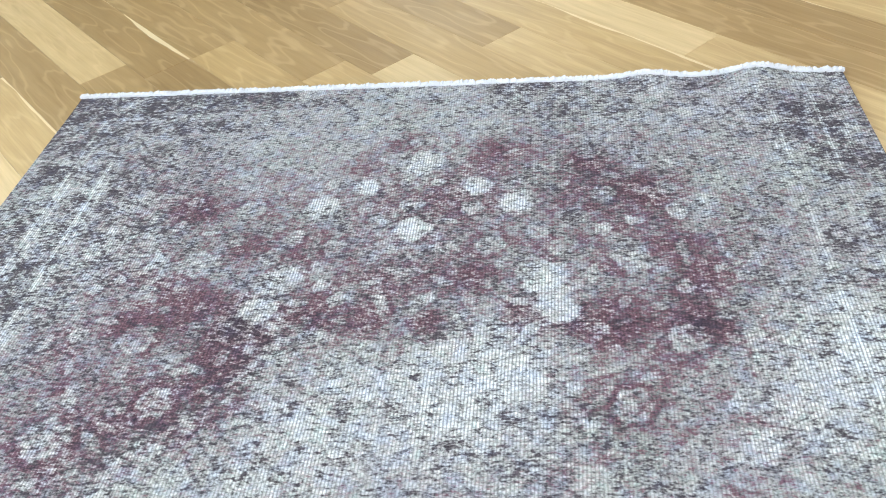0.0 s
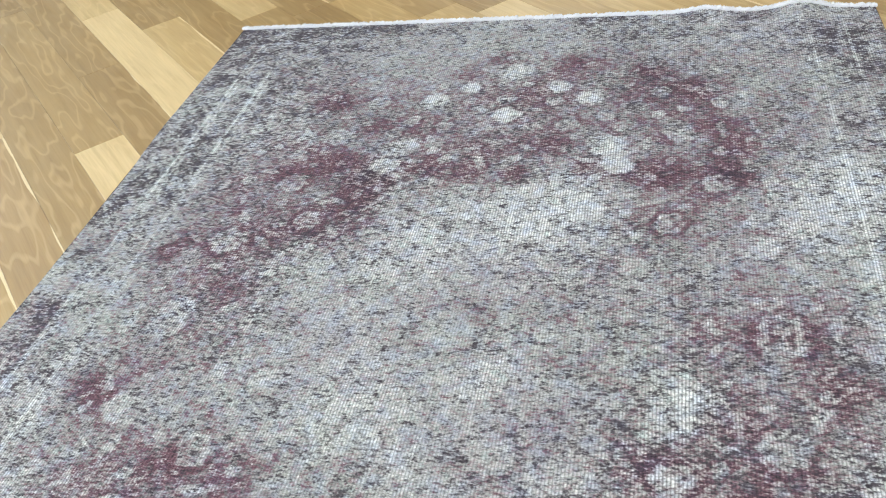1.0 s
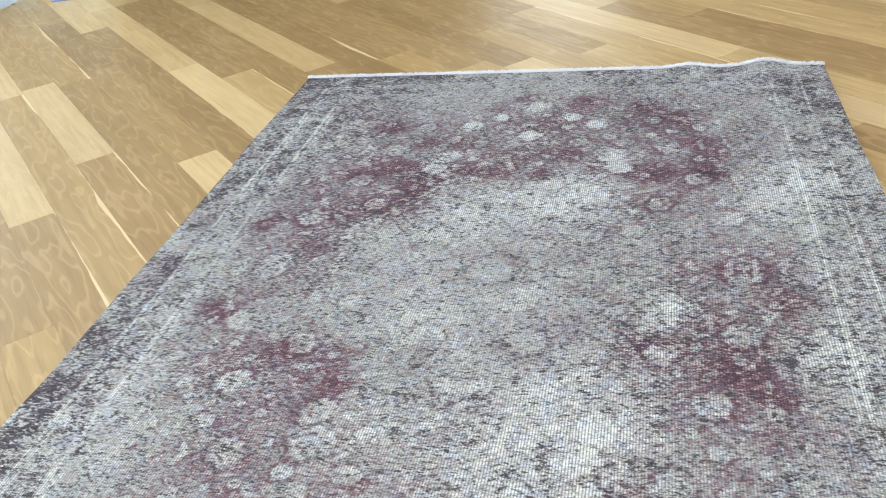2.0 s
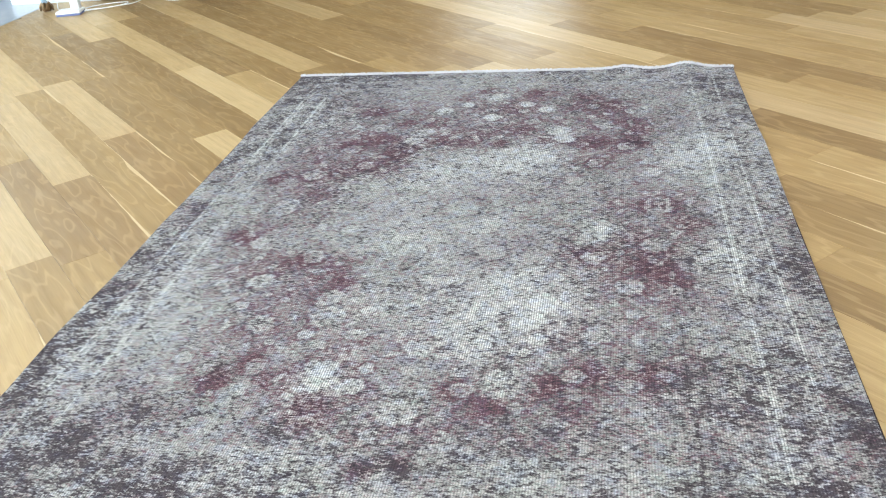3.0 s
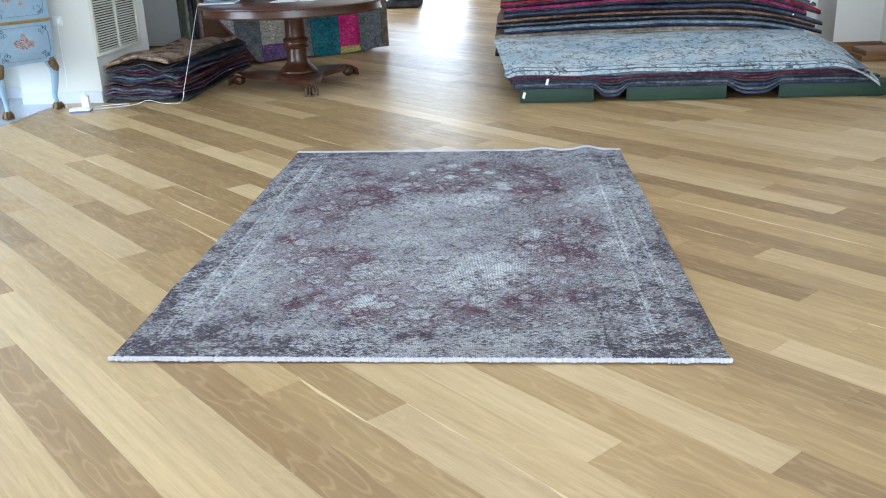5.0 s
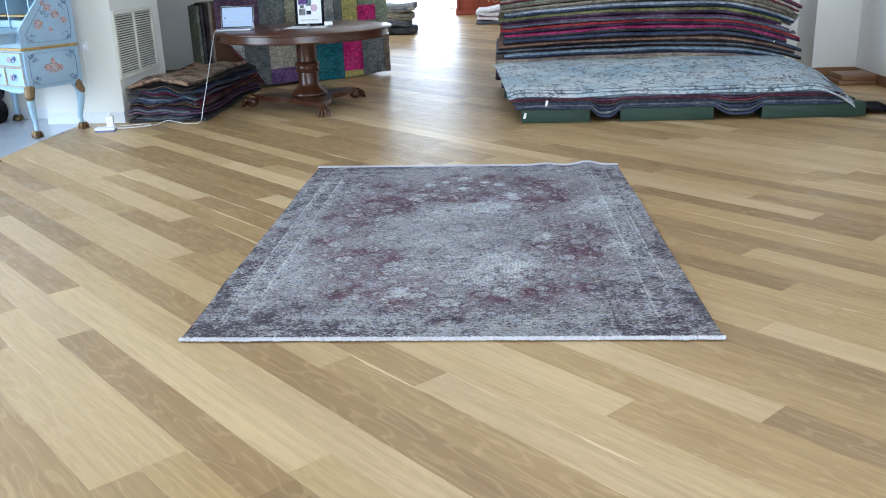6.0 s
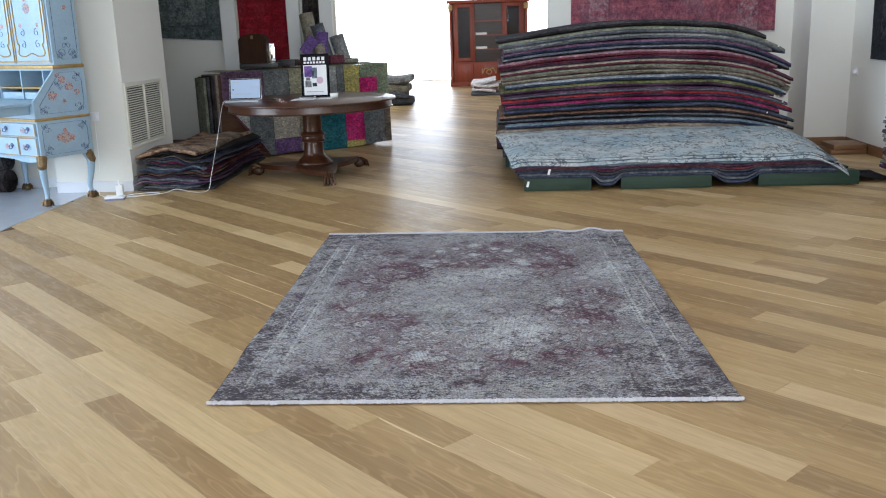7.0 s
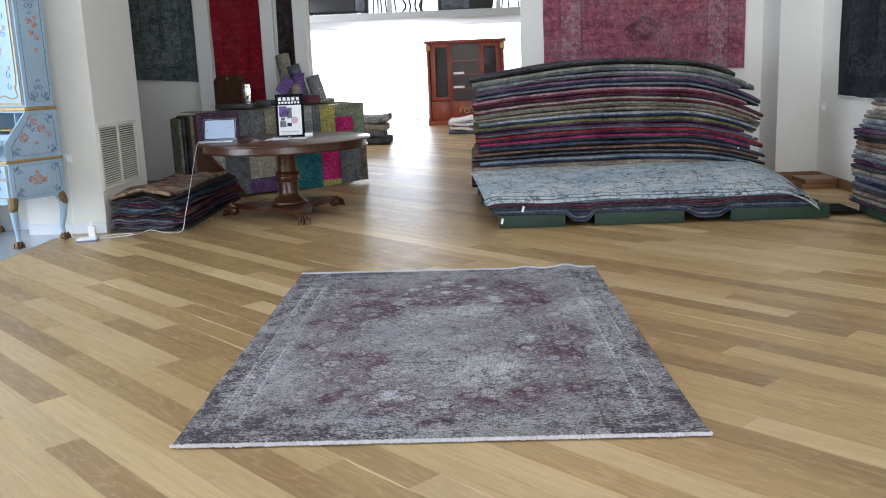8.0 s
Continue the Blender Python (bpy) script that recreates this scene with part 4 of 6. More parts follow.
# stack at the east wall
RIGHT = ["plum", "grey_green", "taupe", "charcoal", "slate", "navy", "slate", "beige", "charcoal", "plum", "slate", "pale_grey", "taupe", "rust", "black", "charcoal", "plum", "slate", "ice", "grey_green", "beige", "cream", "taupe", "slate", "charcoal"]
pallet(pose(4.50, 3.74, 0), 0.42, 0.9, 0.10, ((0, 0.12), (0.30, 0.42)), "green painted wooden pallet under the wall stack")
rng = random.Random(4)
level = 0.102
for i, c in enumerate(RIGHT):
    th = rng.uniform(0.031, 0.043)
    h = i / len(RIGHT)
    x0 = 4.46 + 0.05 * noise.noise((i * 0.35, 2, 0)) + 0.20 * max(0, h - 0.62) / 0.38 + rng.uniform(-0.012, 0.012)

    def under(x, y, level=level):
        return level + 0.006 * noise.noise((x * 4, y * 2, level * 9))
    pile_layer("folded_rug", 3.64 + rng.uniform(-0.03, 0.03), 4.65, x0, 4.90, under, th, WOOLS[c], "folded %s rug in the wall stack" % spoken(c), "rug", "stack of rugs at the side wall", 130 + i, nx=16, ragged=0.02, swap=True)
    level += th * 0.99


# ---- hanging rugs and wall trim ----
def hanging_rug(name, x0, x1, z0a, z0b, z1, m, material, label, hem=True, waves=0.012, seed=0, bars=()):
    """A rug hung flat on a wall, in the plane y = 0 of m, its foot running from z0a to z0b."""
    top = thing(name, m, label, "rug", "hanging rugs")
    bm = bmesh.new()
    nx, nz = 30, 40
    g = []
    for j in range(nz + 1):
        q = j / nz
        row = []
        for i in range(nx + 1):
            s = i / nx
            z0 = z0a + (z0b - z0a) * s
            x = x0 + (x1 - x0) * s + 0.008 * noise.noise((q * 5, seed, 0 if s < 0.5 else 3)) * abs(2 * s - 1)
            row.append(bm.verts.new((x, -0.016 - waves * (0.5 + 0.5 * math.sin(s * 17 + 2 * noise.noise((q * 2, s * 3, seed))) * (1 - 0.5 * q)), z0 + (z1 - z0) * q + 0.006 * noise.noise((s * 6, seed, q)) * (1 - q))))
        g.append(row)
    for a, b in zip(g, g[1:]):
        for i in range(nx):
            bm.faces.new((a[i], a[i + 1], b[i + 1], b[i]))
    bmesh.ops.solidify(bm, geom=bm.faces[:], thickness=0.006)
    part("woven_face", bm, material, top, "", 60)
    if hem:
        bm = bmesh.new()
        tube([(x0 + (x1 - x0) * i / 12, -0.024, z0a + (z0b - z0a) * i / 12 - 0.006 + 0.003 * noise.noise((i, seed, 0))) for i in range(13)], 0.007, 6, bm)
        part("fringe", bm, M_COTTON, top, "pale cotton hem")
    return top


def border_wool(name, field, dark, pale, cx, cz, hw, hz, medallion=False):
    """Faded wool with a paler floral border strip and a darker medallion, in the x-z plane."""
    m, t, p = nodes_of(name)
    co = t.nodes.new("ShaderNodeTexCoord").outputs["Object"]
    sep = t.nodes.new("ShaderNodeSeparateXYZ")
    t.links.new(co, sep.inputs[0])
    ax = maths(t, "ABSOLUTE", maths(t, "SUBTRACT", sep.outputs[0], cx))
    az = maths(t, "ABSOLUTE", maths(t, "SUBTRACT", sep.outputs[2], cz))
    inside = maths(t, "MINIMUM", maths(t, "SUBTRACT", hw, ax), maths(t, "SUBTRACT", hz, az))
    a, b = noise_of(t, co, 14, (1, 1, 1), 5, 0.7), noise_of(t, co, 70, (1, 1, 0.5), 3)
    wear = noise_of(t, co, 3.5, (1, 1, 0.6), 3)
    col = mixed(t, ramp(t, a, [(0.42, (0, 0, 0)), (0.6, (1, 1, 1))]), field, dark)
    band = maths(t, "MULTIPLY", maths(t, "GREATER_THAN", inside, 0.20), maths(t, "LESS_THAN", inside, 0.42))
    leaf = ramp(t, noise_of(t, co, 22, (1, 1, 1), 3, 0.6), [(0.45, (0, 0, 0)), (0.55, (1, 1, 1))])
    col = mixed(t, maths(t, "MULTIPLY", maths(t, "MULTIPLY", band, leaf), 0.75), col, pale)
    for c in (0.185, 0.43):
        l = maths(t, "LESS_THAN", maths(t, "ABSOLUTE", maths(t, "SUBTRACT", inside, c)), 0.012)
        col = mixed(t, maths(t, "MULTIPLY", l, 0.6), col, dark)
    if medallion:
        d = maths(t, "ADD", maths(t, "MULTIPLY", ax, 1.0), maths(t, "MULTIPLY", maths(t, "ABSOLUTE", maths(t, "SUBTRACT", sep.outputs[2], 1.72)), 1.6))
        d = maths(t, "ADD", d, maths(t, "MULTIPLY", a, 0.08))
        col = mixed(t, maths(t, "MULTIPLY", maths(t, "LESS_THAN", d, 0.27), 0.85), col, [x * 0.55 for x in dark])
        col = mixed(t, maths(t, "MULTIPLY", maths(t, "LESS_THAN", d, 0.15), 0.6), col, field)
    col = mixed(t, maths(t, "MULTIPLY", ramp(t, wear, [(0.45, (0, 0, 0)), (0.75, (1, 1, 1))]), 0.45), col, pale)
    # small motifs, and bands of dye that change from one batch of yarn to the next
    small = noise_of(t, co, 40, (1, 1, 1), 4, 0.65, 0.3, 0.4)
    col = mixed(t, 0.6, col, ramp(t, small, [(0.36, (0.45, 0.45, 0.5)), (0.5, (1, 1, 1)), (0.64, (1.5, 1.5, 1.5))]), "MULTIPLY")
    batch = noise_of(t, co, 9, (0.05, 0.05, 2.0), 3, 0.6)
    col = mixed(t, 0.5, col, ramp(t, batch, [(0.35, (0.72, 0.72, 0.74)), (0.65, (1.25, 1.25, 1.25))]), "MULTIPLY")
    col = mixed(t, 0.45, col, ramp(t, b, [(0.3, (0.5, 0.5, 0.5)), (0.7, (1.1, 1.1, 1.1))]), "MULTIPLY")
    t.links.new(col, p.inputs["Base Color"])
    p.inputs["Roughness"].default_value = 0.95
    bump(t, p, b, 0.4, 0.005)
    return m


WALLR = pose(0, 8.9, 0)
hanging_rug("hanging_rug", -3.36, -2.46, 1.37, 1.31, 3.1, WALLR, border_wool("grey_green_worn_wool", (0.25, 0.31, 0.30), (0.11, 0.14, 0.14), (0.38, 0.43, 0.42), -2.9, 2.2, 0.45, 0.88), "dark grey-green worn rug hung on the wall", seed=1)
hanging_rug("hanging_rug", -2.22, -1.57, 0.93, 0.93, 3.2, WALLR, border_wool("crimson_worn_wool", (0.52, 0.022, 0.048), (0.38, 0.015, 0.032), (0.56, 0.10, 0.12), -1.9, 2.0, 1.2, 3.0), "crimson red over-dyed rug hung between pilasters", False, 0.02, 2)
hanging_rug("hanging_rug", -1.37, -1.13, 0.9, 0.9, 3.2, pose(0, 8.9, 0, 0, 0.8, 0), wool("dark_brown_striped_wool", (0.06, 0.045, 0.045), (0.11, 0.09, 0.085)), "dark brown narrow rug hung beside the opening", False, 0.03, 3)
hanging_rug("hanging_rug", 2.03, 4.30, 1.235, 1.235, 3.4, pose(0, 7.32, 0), border_wool("faded_pink_wool", (0.60, 0.19, 0.24), (0.34, 0.11, 0.17), (0.60, 0.42, 0.45), 3.165, 2.9, 1.135, 2.3, True), "faded raspberry pink medallion rug hung on the wall", True, 0.006, 4)
hanging_rug("hanging_rug", -0.62, 0.62, 0.945, 0.93, 3.0, pose(4.95, 5.575, 0, 0, 0, -90), border_wool("blue_black_worn_wool", (0.04, 0.05, 0.065), (0.02, 0.025, 0.032), (0.10, 0.105, 0.11), 0, 2.0, 0.62, 1.06), "blue-black worn rug hung on the side wall", True, 0.02, 5)
for x0, x1 in ((-2.43, -2.235), (-1.55, -1.385), (-1.12, -0.95)):
    bm = block(x0, x1, 8.80, 8.899, 0, H - 0.002, 0.006)
    setting("pilaster_%d" % (1 + round((x0 + 2.43) * 1.5)), bm, M_WHITE, "white painted pilaster", "pilaster")


def return_grille():
    """Louvred return grille let into the side of the pier."""
    top = thing("wall_grille", pose(-2.22, 4.87, 0.39, 0, 0, 90), "cream louvred air return grille on the pier", "grille")
    w, h = 0.93, 0.60
    for n, b in (("frame", block(0, w, -0.022, -0.001, 0, 0.035, 0.004)), ("frame", block(0, w, -0.022, -0.001, h - 0.035, h, 0.004)),
                 ("frame", block(0, 0.04, -0.022, -0.001, 0.035, h - 0.035, 0.004)), ("frame", block(w - 0.04, w, -0.022, -0.001, 0.035, h - 0.035, 0.004)),
                 ("mullion", block(w / 2 - 0.014, w / 2 + 0.014, -0.022, -0.001, 0.035, h - 0.035, 0.003))):
        part(n, b, M_CREAM, top)
    # no depth behind the slats: their shaded gaps are a near-black sheet
    part("backing", block(0.04, w - 0.04, -0.0015, -0.0005, 0.035, h - 0.035), M_SHADOWBACK, top, "flat dark sheet for the shade between the louvres", 0)
    me = None
    for side in (0.04, w / 2 + 0.014):
        for k in range(25):
            if me is None:
                me = mesh_of("slat", block(0, w / 2 - 0.054, -0.007, 0.007, -0.0016, 0.0016), M_CREAM)
            ob = new("slat", me)
            ob.parent = top
            ob.matrix_local = pose(side, -0.012, 0.046 + k * 0.0212, 38, 0, 0)


M_CREAM = plain("cream_enamel", (0.70, 0.69, 0.60), 0.45, vary=0.03, relief=0)
# shade of the louvre gaps, put into the colour
M_SHADOWBACK = plain("louvre_gap_shade", (0.025, 0.025, 0.022), 0.7, vary=0.2)
return_grille()


# ---- painted bureau ----
def scroll(bm, cx, cz, r, turns, start, hand=1, n=14, width=0.0035):
    pts = []
    for i in range(n + 1):
        q = i / n
        a = start + hand * q * turns * 2 * math.pi
        pts.append((cx + r * (1 - 0.75 * q) * math.cos(a), -0.0008, cz + r * (1 - 0.75 * q) * math.sin(a)))
    tube(pts, width, 5, bm, 0.35)


def painted_frame(x0, x1, z0, z1, r=0.05, cut=0.0):
    """Thin navy outline with scrolled corners, in the x-z plane."""
    bm = bmesh.new()
    k = 0.012
    top_pts = [(x0, z0 + r), (x0, z1 - r - cut), (x0 + r * 0.5, z1 - r * 0.4 - cut), (x0 + r + cut * 0.8, z1)]
    line = [(x0 + r, z0), (x0 + r * 0.4, z0 + r * 0.5), *top_pts, (x1 - r, z1), (x1 - r * 0.4, z1 - r * 0.5), (x1, z1 - r), (x1, z0 + r), (x1 - r * 0.5, z0 + r * 0.4), (x1 - r, z0), (x0 + r, z0)]
    tube([(a, -0.0008, b) for a, b in line], 0.0028, 5, bm, 0.4)
    rng = random.Random(round(x0 * 100))
    for cx, cz, sx, sz in ((x0, z0, 1, 1), (x1, z0, -1, 1), (x1, z1, -1, -1), (x0 + cut * 0.8, z1 - cut * 0.35, 1, -1)):
        for j in range(5):
            scroll(bm, cx + sx * r * (0.35 + 0.45 * j % 1.3), cz + sz * r * (0.3 + 0.25 * ((j * 7) % 4)), r * rng.uniform(0.22, 0.42), rng.uniform(0.7, 1.3), rng.uniform(0, 6.3), rng.choice((-1, 1)), 10, 0.0032)
    return bm


def stuff(ob):
    ob["kind"] = "stuff"
    return ob


def petals(bm, cx, cz, r, n, rng):
    for _ in range(n):
        a, d = rng.uniform(0, 6.283), r * math.sqrt(rng.random())
        px, pz, s = cx + d * math.cos(a), cz + 0.85 * d * math.sin(a), rng.uniform(0.0035, 0.0075)
        b = rng.uniform(0, 3.14)
        vs = []
        for i in range(6):
            q = i * math.pi / 3
            u, v = s * math.cos(q), s * 0.5 * math.sin(q)
            vs.append(bm.verts.new((px + u * math.cos(b) - v * math.sin(b), -0.0012 - rng.random() * 0.0008, pz + u * math.sin(b) + v * math.cos(b))))
        bm.faces.new(vs)


M_KNEE = plain("brown_gilded_carving", (0.19, 0.125, 0.055), 0.45, 0.4, 0.7, 60, 130, 0.7)


def cabriole(parent, x, y, dx, dy, gilt):
    """A curved leg with a carved gilt knee and a ball-and-claw foot."""
    pts = bezier([(x, y, 0.42), (x + dx * 0.035, y + dy * 0.035, 0.34), (x + dx * 0.02, y + dy * 0.02, 0.22), (x - dx * 0.004, y - dy * 0.004, 0.12), (x + dx * 0.012, y + dy * 0.012, 0.05)], 5)
    n = len(pts)
    leg = part("leg", tube(pts, [0.027 * (1 - q) ** 1.3 + 0.017 for q in [i / (n - 1) for i in range(n)]], 12), M_BLUE, parent)
    bm = tube([Vector((x + dx * 0.006, y + dy * 0.006, 0.425)), Vector((x + dx * 0.044, y + dy * 0.044, 0.345)), Vector((x + dx * 0.036, y + dy * 0.036, 0.26))], [0.046, 0.038, 0.010], 10)
    part("knee", bm, M_KNEE, leg, "carved and gilded knee")
    bm = lathe([(0.012, 0.0), (0.030, 0.004), (0.036, 0.022), (0.030, 0.045), (0.022, 0.058)], 14)
    for k in range(4):
        a = k * math.pi / 2 + 0.78
        tube([(0.02 * math.cos(a), 0.02 * math.sin(a), 0.062), (0.040 * math.cos(a), 0.040 * math.sin(a), 0.034), (0.044 * math.cos(a), 0.044 * math.sin(a), 0.004)], [0.010, 0.011, 0.006], 6, bm)
    foot = part("claw_foot", bm, M_BRONZE, leg, "dark gilt ball-and-claw foot")
    foot.matrix_local = Matrix.Translation((x + dx * 0.012, y + dy * 0.012, 0.001))


def bureau():
    top = thing("bureau", pose(-2.70, 4.15, 0.002, 0, 0, -29.2), "pale blue painted secretary bureau with gilt trim and open writing flap", "bureau")
    W, D = 1.05, 0.53
    for x, y, dx, dy in ((-0.04, 0.04, 0.7, -0.7), (-0.04, D - 0.05, 0.7, 0.5), (-W + 0.04, 0.04, -0.7, -0.7), (-W + 0.04, D - 0.05, -0.7, 0.5)):
        cabriole(top, x, y, dx, dy, M_GOLD)
    part("lower_case", block(-W, 0, 0.012, D, 0.41, 0.735, 0.005), M_BLUE, top)
    bm = bmesh.new()
    n = 16
    outline = [(-W, 0.415)] + [(-W + W * i / n, 0.405 - 0.045 * abs(math.sin(math.pi * 2 * i / n)) * (0.5 + 0.5 * math.cos(2 * math.pi * i / n))) for i in range(n + 1)] + [(0, 0.415)]
    part("apron", prism(outline, 0.02, "y", bm), M_BLUE, top)
    for z0, z1, o in ((0.728, 0.752, 0.012), (1.155, 1.185, 0.014)):
        y0 = 0.0 if z0 < 1 else 0.235
        part("moulding", block(-W - o, o, y0 - o, D, z0, z1, 0.008), M_GOLD, top, "worn gilt moulding")
    # desk section: two cheeks, back, floor, top, pigeonholes
    cheek = [(0.004, 0.752), (0.004, 0.896), (0.24, 1.155), (D, 1.155), (D, 0.752)]
    for x in (-0.018, -W):
        ob = part("cheek", prism(cheek, 0.018, "x"), M_BLUE, top)
        ob.matrix_local = pose(x, 0, 0)
    part("desk_back", block(-W + 0.018, -0.018, D - 0.015, D, 0.752, 1.155), M_BLUEIN, top)
    part("desk_floor", block(-W + 0.018, -0.018, 0.004, D - 0.015, 0.752, 0.885), M_BLUE, top)
    part("desk_top", block(-W + 0.018, -0.018, 0.24, D - 0.015, 1.14, 1.155), M_BLUE, top)
    for x in (-0.20, -0.52, -0.85):
        part("divider", block(x - 0.006, x + 0.006, 0.26, D - 0.016, 0.886, 1.139), M_BLUE, top)
    for a, b, z in ((-0.194, -0.018, 1.03), (-0.514, -0.206, 0.99), (-0.844, -0.526, 0.99), (-W + 0.018, -0.856, 1.03)):
        part("shelf", block(a, b, 0.25, D - 0.016, z - 0.006, z + 0.006), M_GOLD if b - a > 0.25 else M_BLUE, top, "gilt edged shelf" if b - a > 0.25 else "")
    for a, b in ((-0.19, -0.022), (-0.51, -0.21), (-0.84, -0.53)):
        part("small_drawer", block(a, b, 0.27, 0.45, 0.89, 0.95, 0.004), M_BLUE, top)
    flap = part("writing_flap", block(-W + 0.02, -0.02, -0.36, 0.0, 0.868, 0.888, 0.005), M_BLUE, top, "writing flap folded down")
    part("flap_edge", block(-W + 0.02, -0.02, -0.366, -0.361, 0.866, 0.89), M_GOLD, flap)
    for x in (-0.09, -W + 0.06):
        part("loper", block(x, x + 0.03, -0.28, 0.003, 0.79, 0.866, 0.003), M_BLUE, top)
    # drawers
    for a, b, z0, z1 in ((-0.52, -0.02, 0.60, 0.715), (-W + 0.02, -0.53, 0.60, 0.715), (-0.27, -0.02, 0.435, 0.59), (-0.78, -0.28, 0.435, 0.59), (-W + 0.02, -0.79, 0.435, 0.59)):
        dr = part("drawer", block(a, b, -0.004, 0.012, z0, z1, 0.004), M_BLUE, top)
        for c in (block(a, b, -0.008, -0.004, z0, z0 + 0.006), block(a, b, -0.008, -0.004, z1 - 0.006, z1), block(a, a + 0.006, -0.008, -0.004, z0 + 0.01, z1 - 0.01), block(b - 0.006, b, -0.008, -0.004, z0 + 0.01, z1 - 0.01)):
            part("gilt_strip", c, M_GOLD, dr)
        mid, zc = (a + b) / 2, (z0 + z1) / 2
        for hx in ((mid,) if b - a < 0.3 else (mid - 0.16, mid + 0.16)):
            bm = bmesh.new()
            bmesh.ops.create_uvsphere(bm, u_segments=8, v_segments=6, radius=0.022, matrix=Matrix.Translation((hx, -0.008, zc + 0.01)) @ Matrix.Diagonal((1.2, 0.3, 0.8, 1)))
            tube(bezier([(hx - 0.024, -0.016, zc + 0.01), (hx - 0.016, -0.026, zc - 0.018), (hx + 0.016, -0.026, zc - 0.018), (hx + 0.024, -0.016, zc + 0.01)], 4), 0.004, 6, bm)
            part("handle", bm, M_NAVY, dr, "dark metal drop handle")
        bm = bmesh.new()
        petals(bm, mid + 0.08 * (b - a > 0.3) - 0.05 * (b - a <= 0.3), zc, 0.03, 40, random.Random(int(-a * 100)))
        ob = stuff(part("painted_flower", bm, M_CORAL, dr, "", 0))
        ob.matrix_local = pose(0, -0.004, 0)
    # painted right side: lower panel, desk cheek, upper case

    def side(ob):
        ob.matrix_local = pose(0.0012, 0, 0, 0, 0, 90)
    for nm, bm in (("painted_border", painted_frame(0.05, 0.49, 0.44, 0.70, 0.055)), ("painted_border", painted_frame(0.06, 0.49, 0.785, 1.12, 0.06, 0.20))):
        side(part(nm, bm, M_NAVY, top, "navy painted scroll border", 0))
    rng = random.Random(3)
    for spots, k in ((((0.27, 0.57, 0.055), (0.21, 0.575, 0.03), (0.33, 0.565, 0.03), (0.27, 0.63, 0.02)), 1.0), (((0.19, 0.93, 0.045), (0.30, 1.06, 0.035), (0.36, 1.00, 0.04), (0.43, 0.95, 0.03), (0.26, 1.10, 0.02), (0.30, 0.88, 0.018)), 0.9)):
        for mat in (M_CORAL, M_CORALPALE, M_NAVY):
            bm = bmesh.new()
            for cx, cz, r in spots:
                petals(bm, cx, cz, r, int((1700 if mat != M_NAVY else 500) * r * k) + 4, rng)
            side(stuff(part("painted_flower", bm, mat, top, "", 0)))
    # upper case with two doors
    U0, U1, ZT = 0.25, 0.52, 2.32
    up = part("upper_case", block(-W + 0.01, -0.004, U0, U1, 1.185, ZT, 0.005), M_BLUE, top)
    part("cornice", block(-W - 0.02, 0.03, U0 - 0.03, U1, ZT, ZT + 0.06, 0.012), M_GOLD, top, "gilt cornice")
    bm = painted_frame(0.285, 0.49, 1.23, 2.14, 0.05)
    for k, (cz, s) in enumerate(((1.28, 1), (2.08, -1))):
        for sx in (-1, 1):
            scroll(bm, 0.388 + sx * 0.045, cz, 0.04, 1.2, 1.5 - 1.5 * sx, sx)
            scroll(bm, 0.388 + sx * 0.02, cz + s * 0.06, 0.028, 1.0, 1.5 + 1.5 * sx, -sx)
        scroll(bm, 0.388, cz + s * 0.12, 0.016, 1.0, 0)
    ob = part("painted_border", bm, M_NAVY, top, "navy painted scroll border", 0)
    ob.matrix_local = pose(-0.0028, 0, 0, 0, 0, 90)
    for mat, n in ((M_CORAL, 1.0), (M_CORALPALE, 0.7), (M_NAVY, 0.2)):
        bm = bmesh.new()
        for cx, cz, r in ((0.37, 1.90, 0.03), (0.42, 1.87, 0.032), (0.385, 1.80, 0.026), (0.43, 1.76, 0.026), (0.41, 1.66, 0.02), (0.44, 1.93, 0.02)):
            petals(bm, cx, cz, r, int(1700 * r * n) + 4, rng)
        ob = stuff(part("painted_flower", bm, mat, top, "", 0))
        ob.matrix_local = pose(-0.0028, 0, 0, 0, 0, 90)
    for a, b in ((-0.51, -0.02), (-W + 0.025, -0.52)):
        door = part("door", block(a, b, U0 - 0.014, U0 - 0.001, 1.20, ZT - 0.02, 0.004), M_BLUE, top)
        bm = block(a + 0.006, a + 0.014, U0 - 0.022, U0 - 0.014, 1.21, ZT - 0.03)
        block(b - 0.014, b - 0.006, U0 - 0.022, U0 - 0.014, 1.21, ZT - 0.03, 0, bm)
        block(a + 0.02, b - 0.02, U0 - 0.022, U0 - 0.014, 1.21, 1.224, 0, bm)
        part("gilt_strip", bm, M_GOLD, door)
        c, w = (a + b) / 2, (b - a) / 2 - 0.05
        pts = [(c - w, 2.2), (c - w, 1.45), (c - w * 0.85, 1.36), (c - w * 0.95, 1.28), (c - w * 0.5, 1.26), (c, 1.285), (c + w * 0.5, 1.26), (c + w * 0.95, 1.28), (c + w * 0.85, 1.36), (c + w, 1.45), (c + w, 2.2)]
        part("gilt_moulding", tube([(q.x, U0 - 0.018, q.z) for q in bezier([(x, 0, z) for x, z in pts], 4)], 0.005, 6), M_GOLD, door)
        for mat, n in ((M_CORAL, 1.0), (M_CORALPALE, 0.7), (M_NAVY, 0.3)):
            bm = bmesh.new()
            for cx, cz, r in ((c, 1.66, 0.05), (c - 0.02, 1.74, 0.03), (c + 0.12, 1.85, 0.025), (c - 0.12, 1.85, 0.025), (c + 0.12, 1.52, 0.02), (c - 0.12, 1.52, 0.02), (c, 2.0, 0.05)):
                petals(bm, cx, cz, r, int(1500 * r * n) + 3, rng)
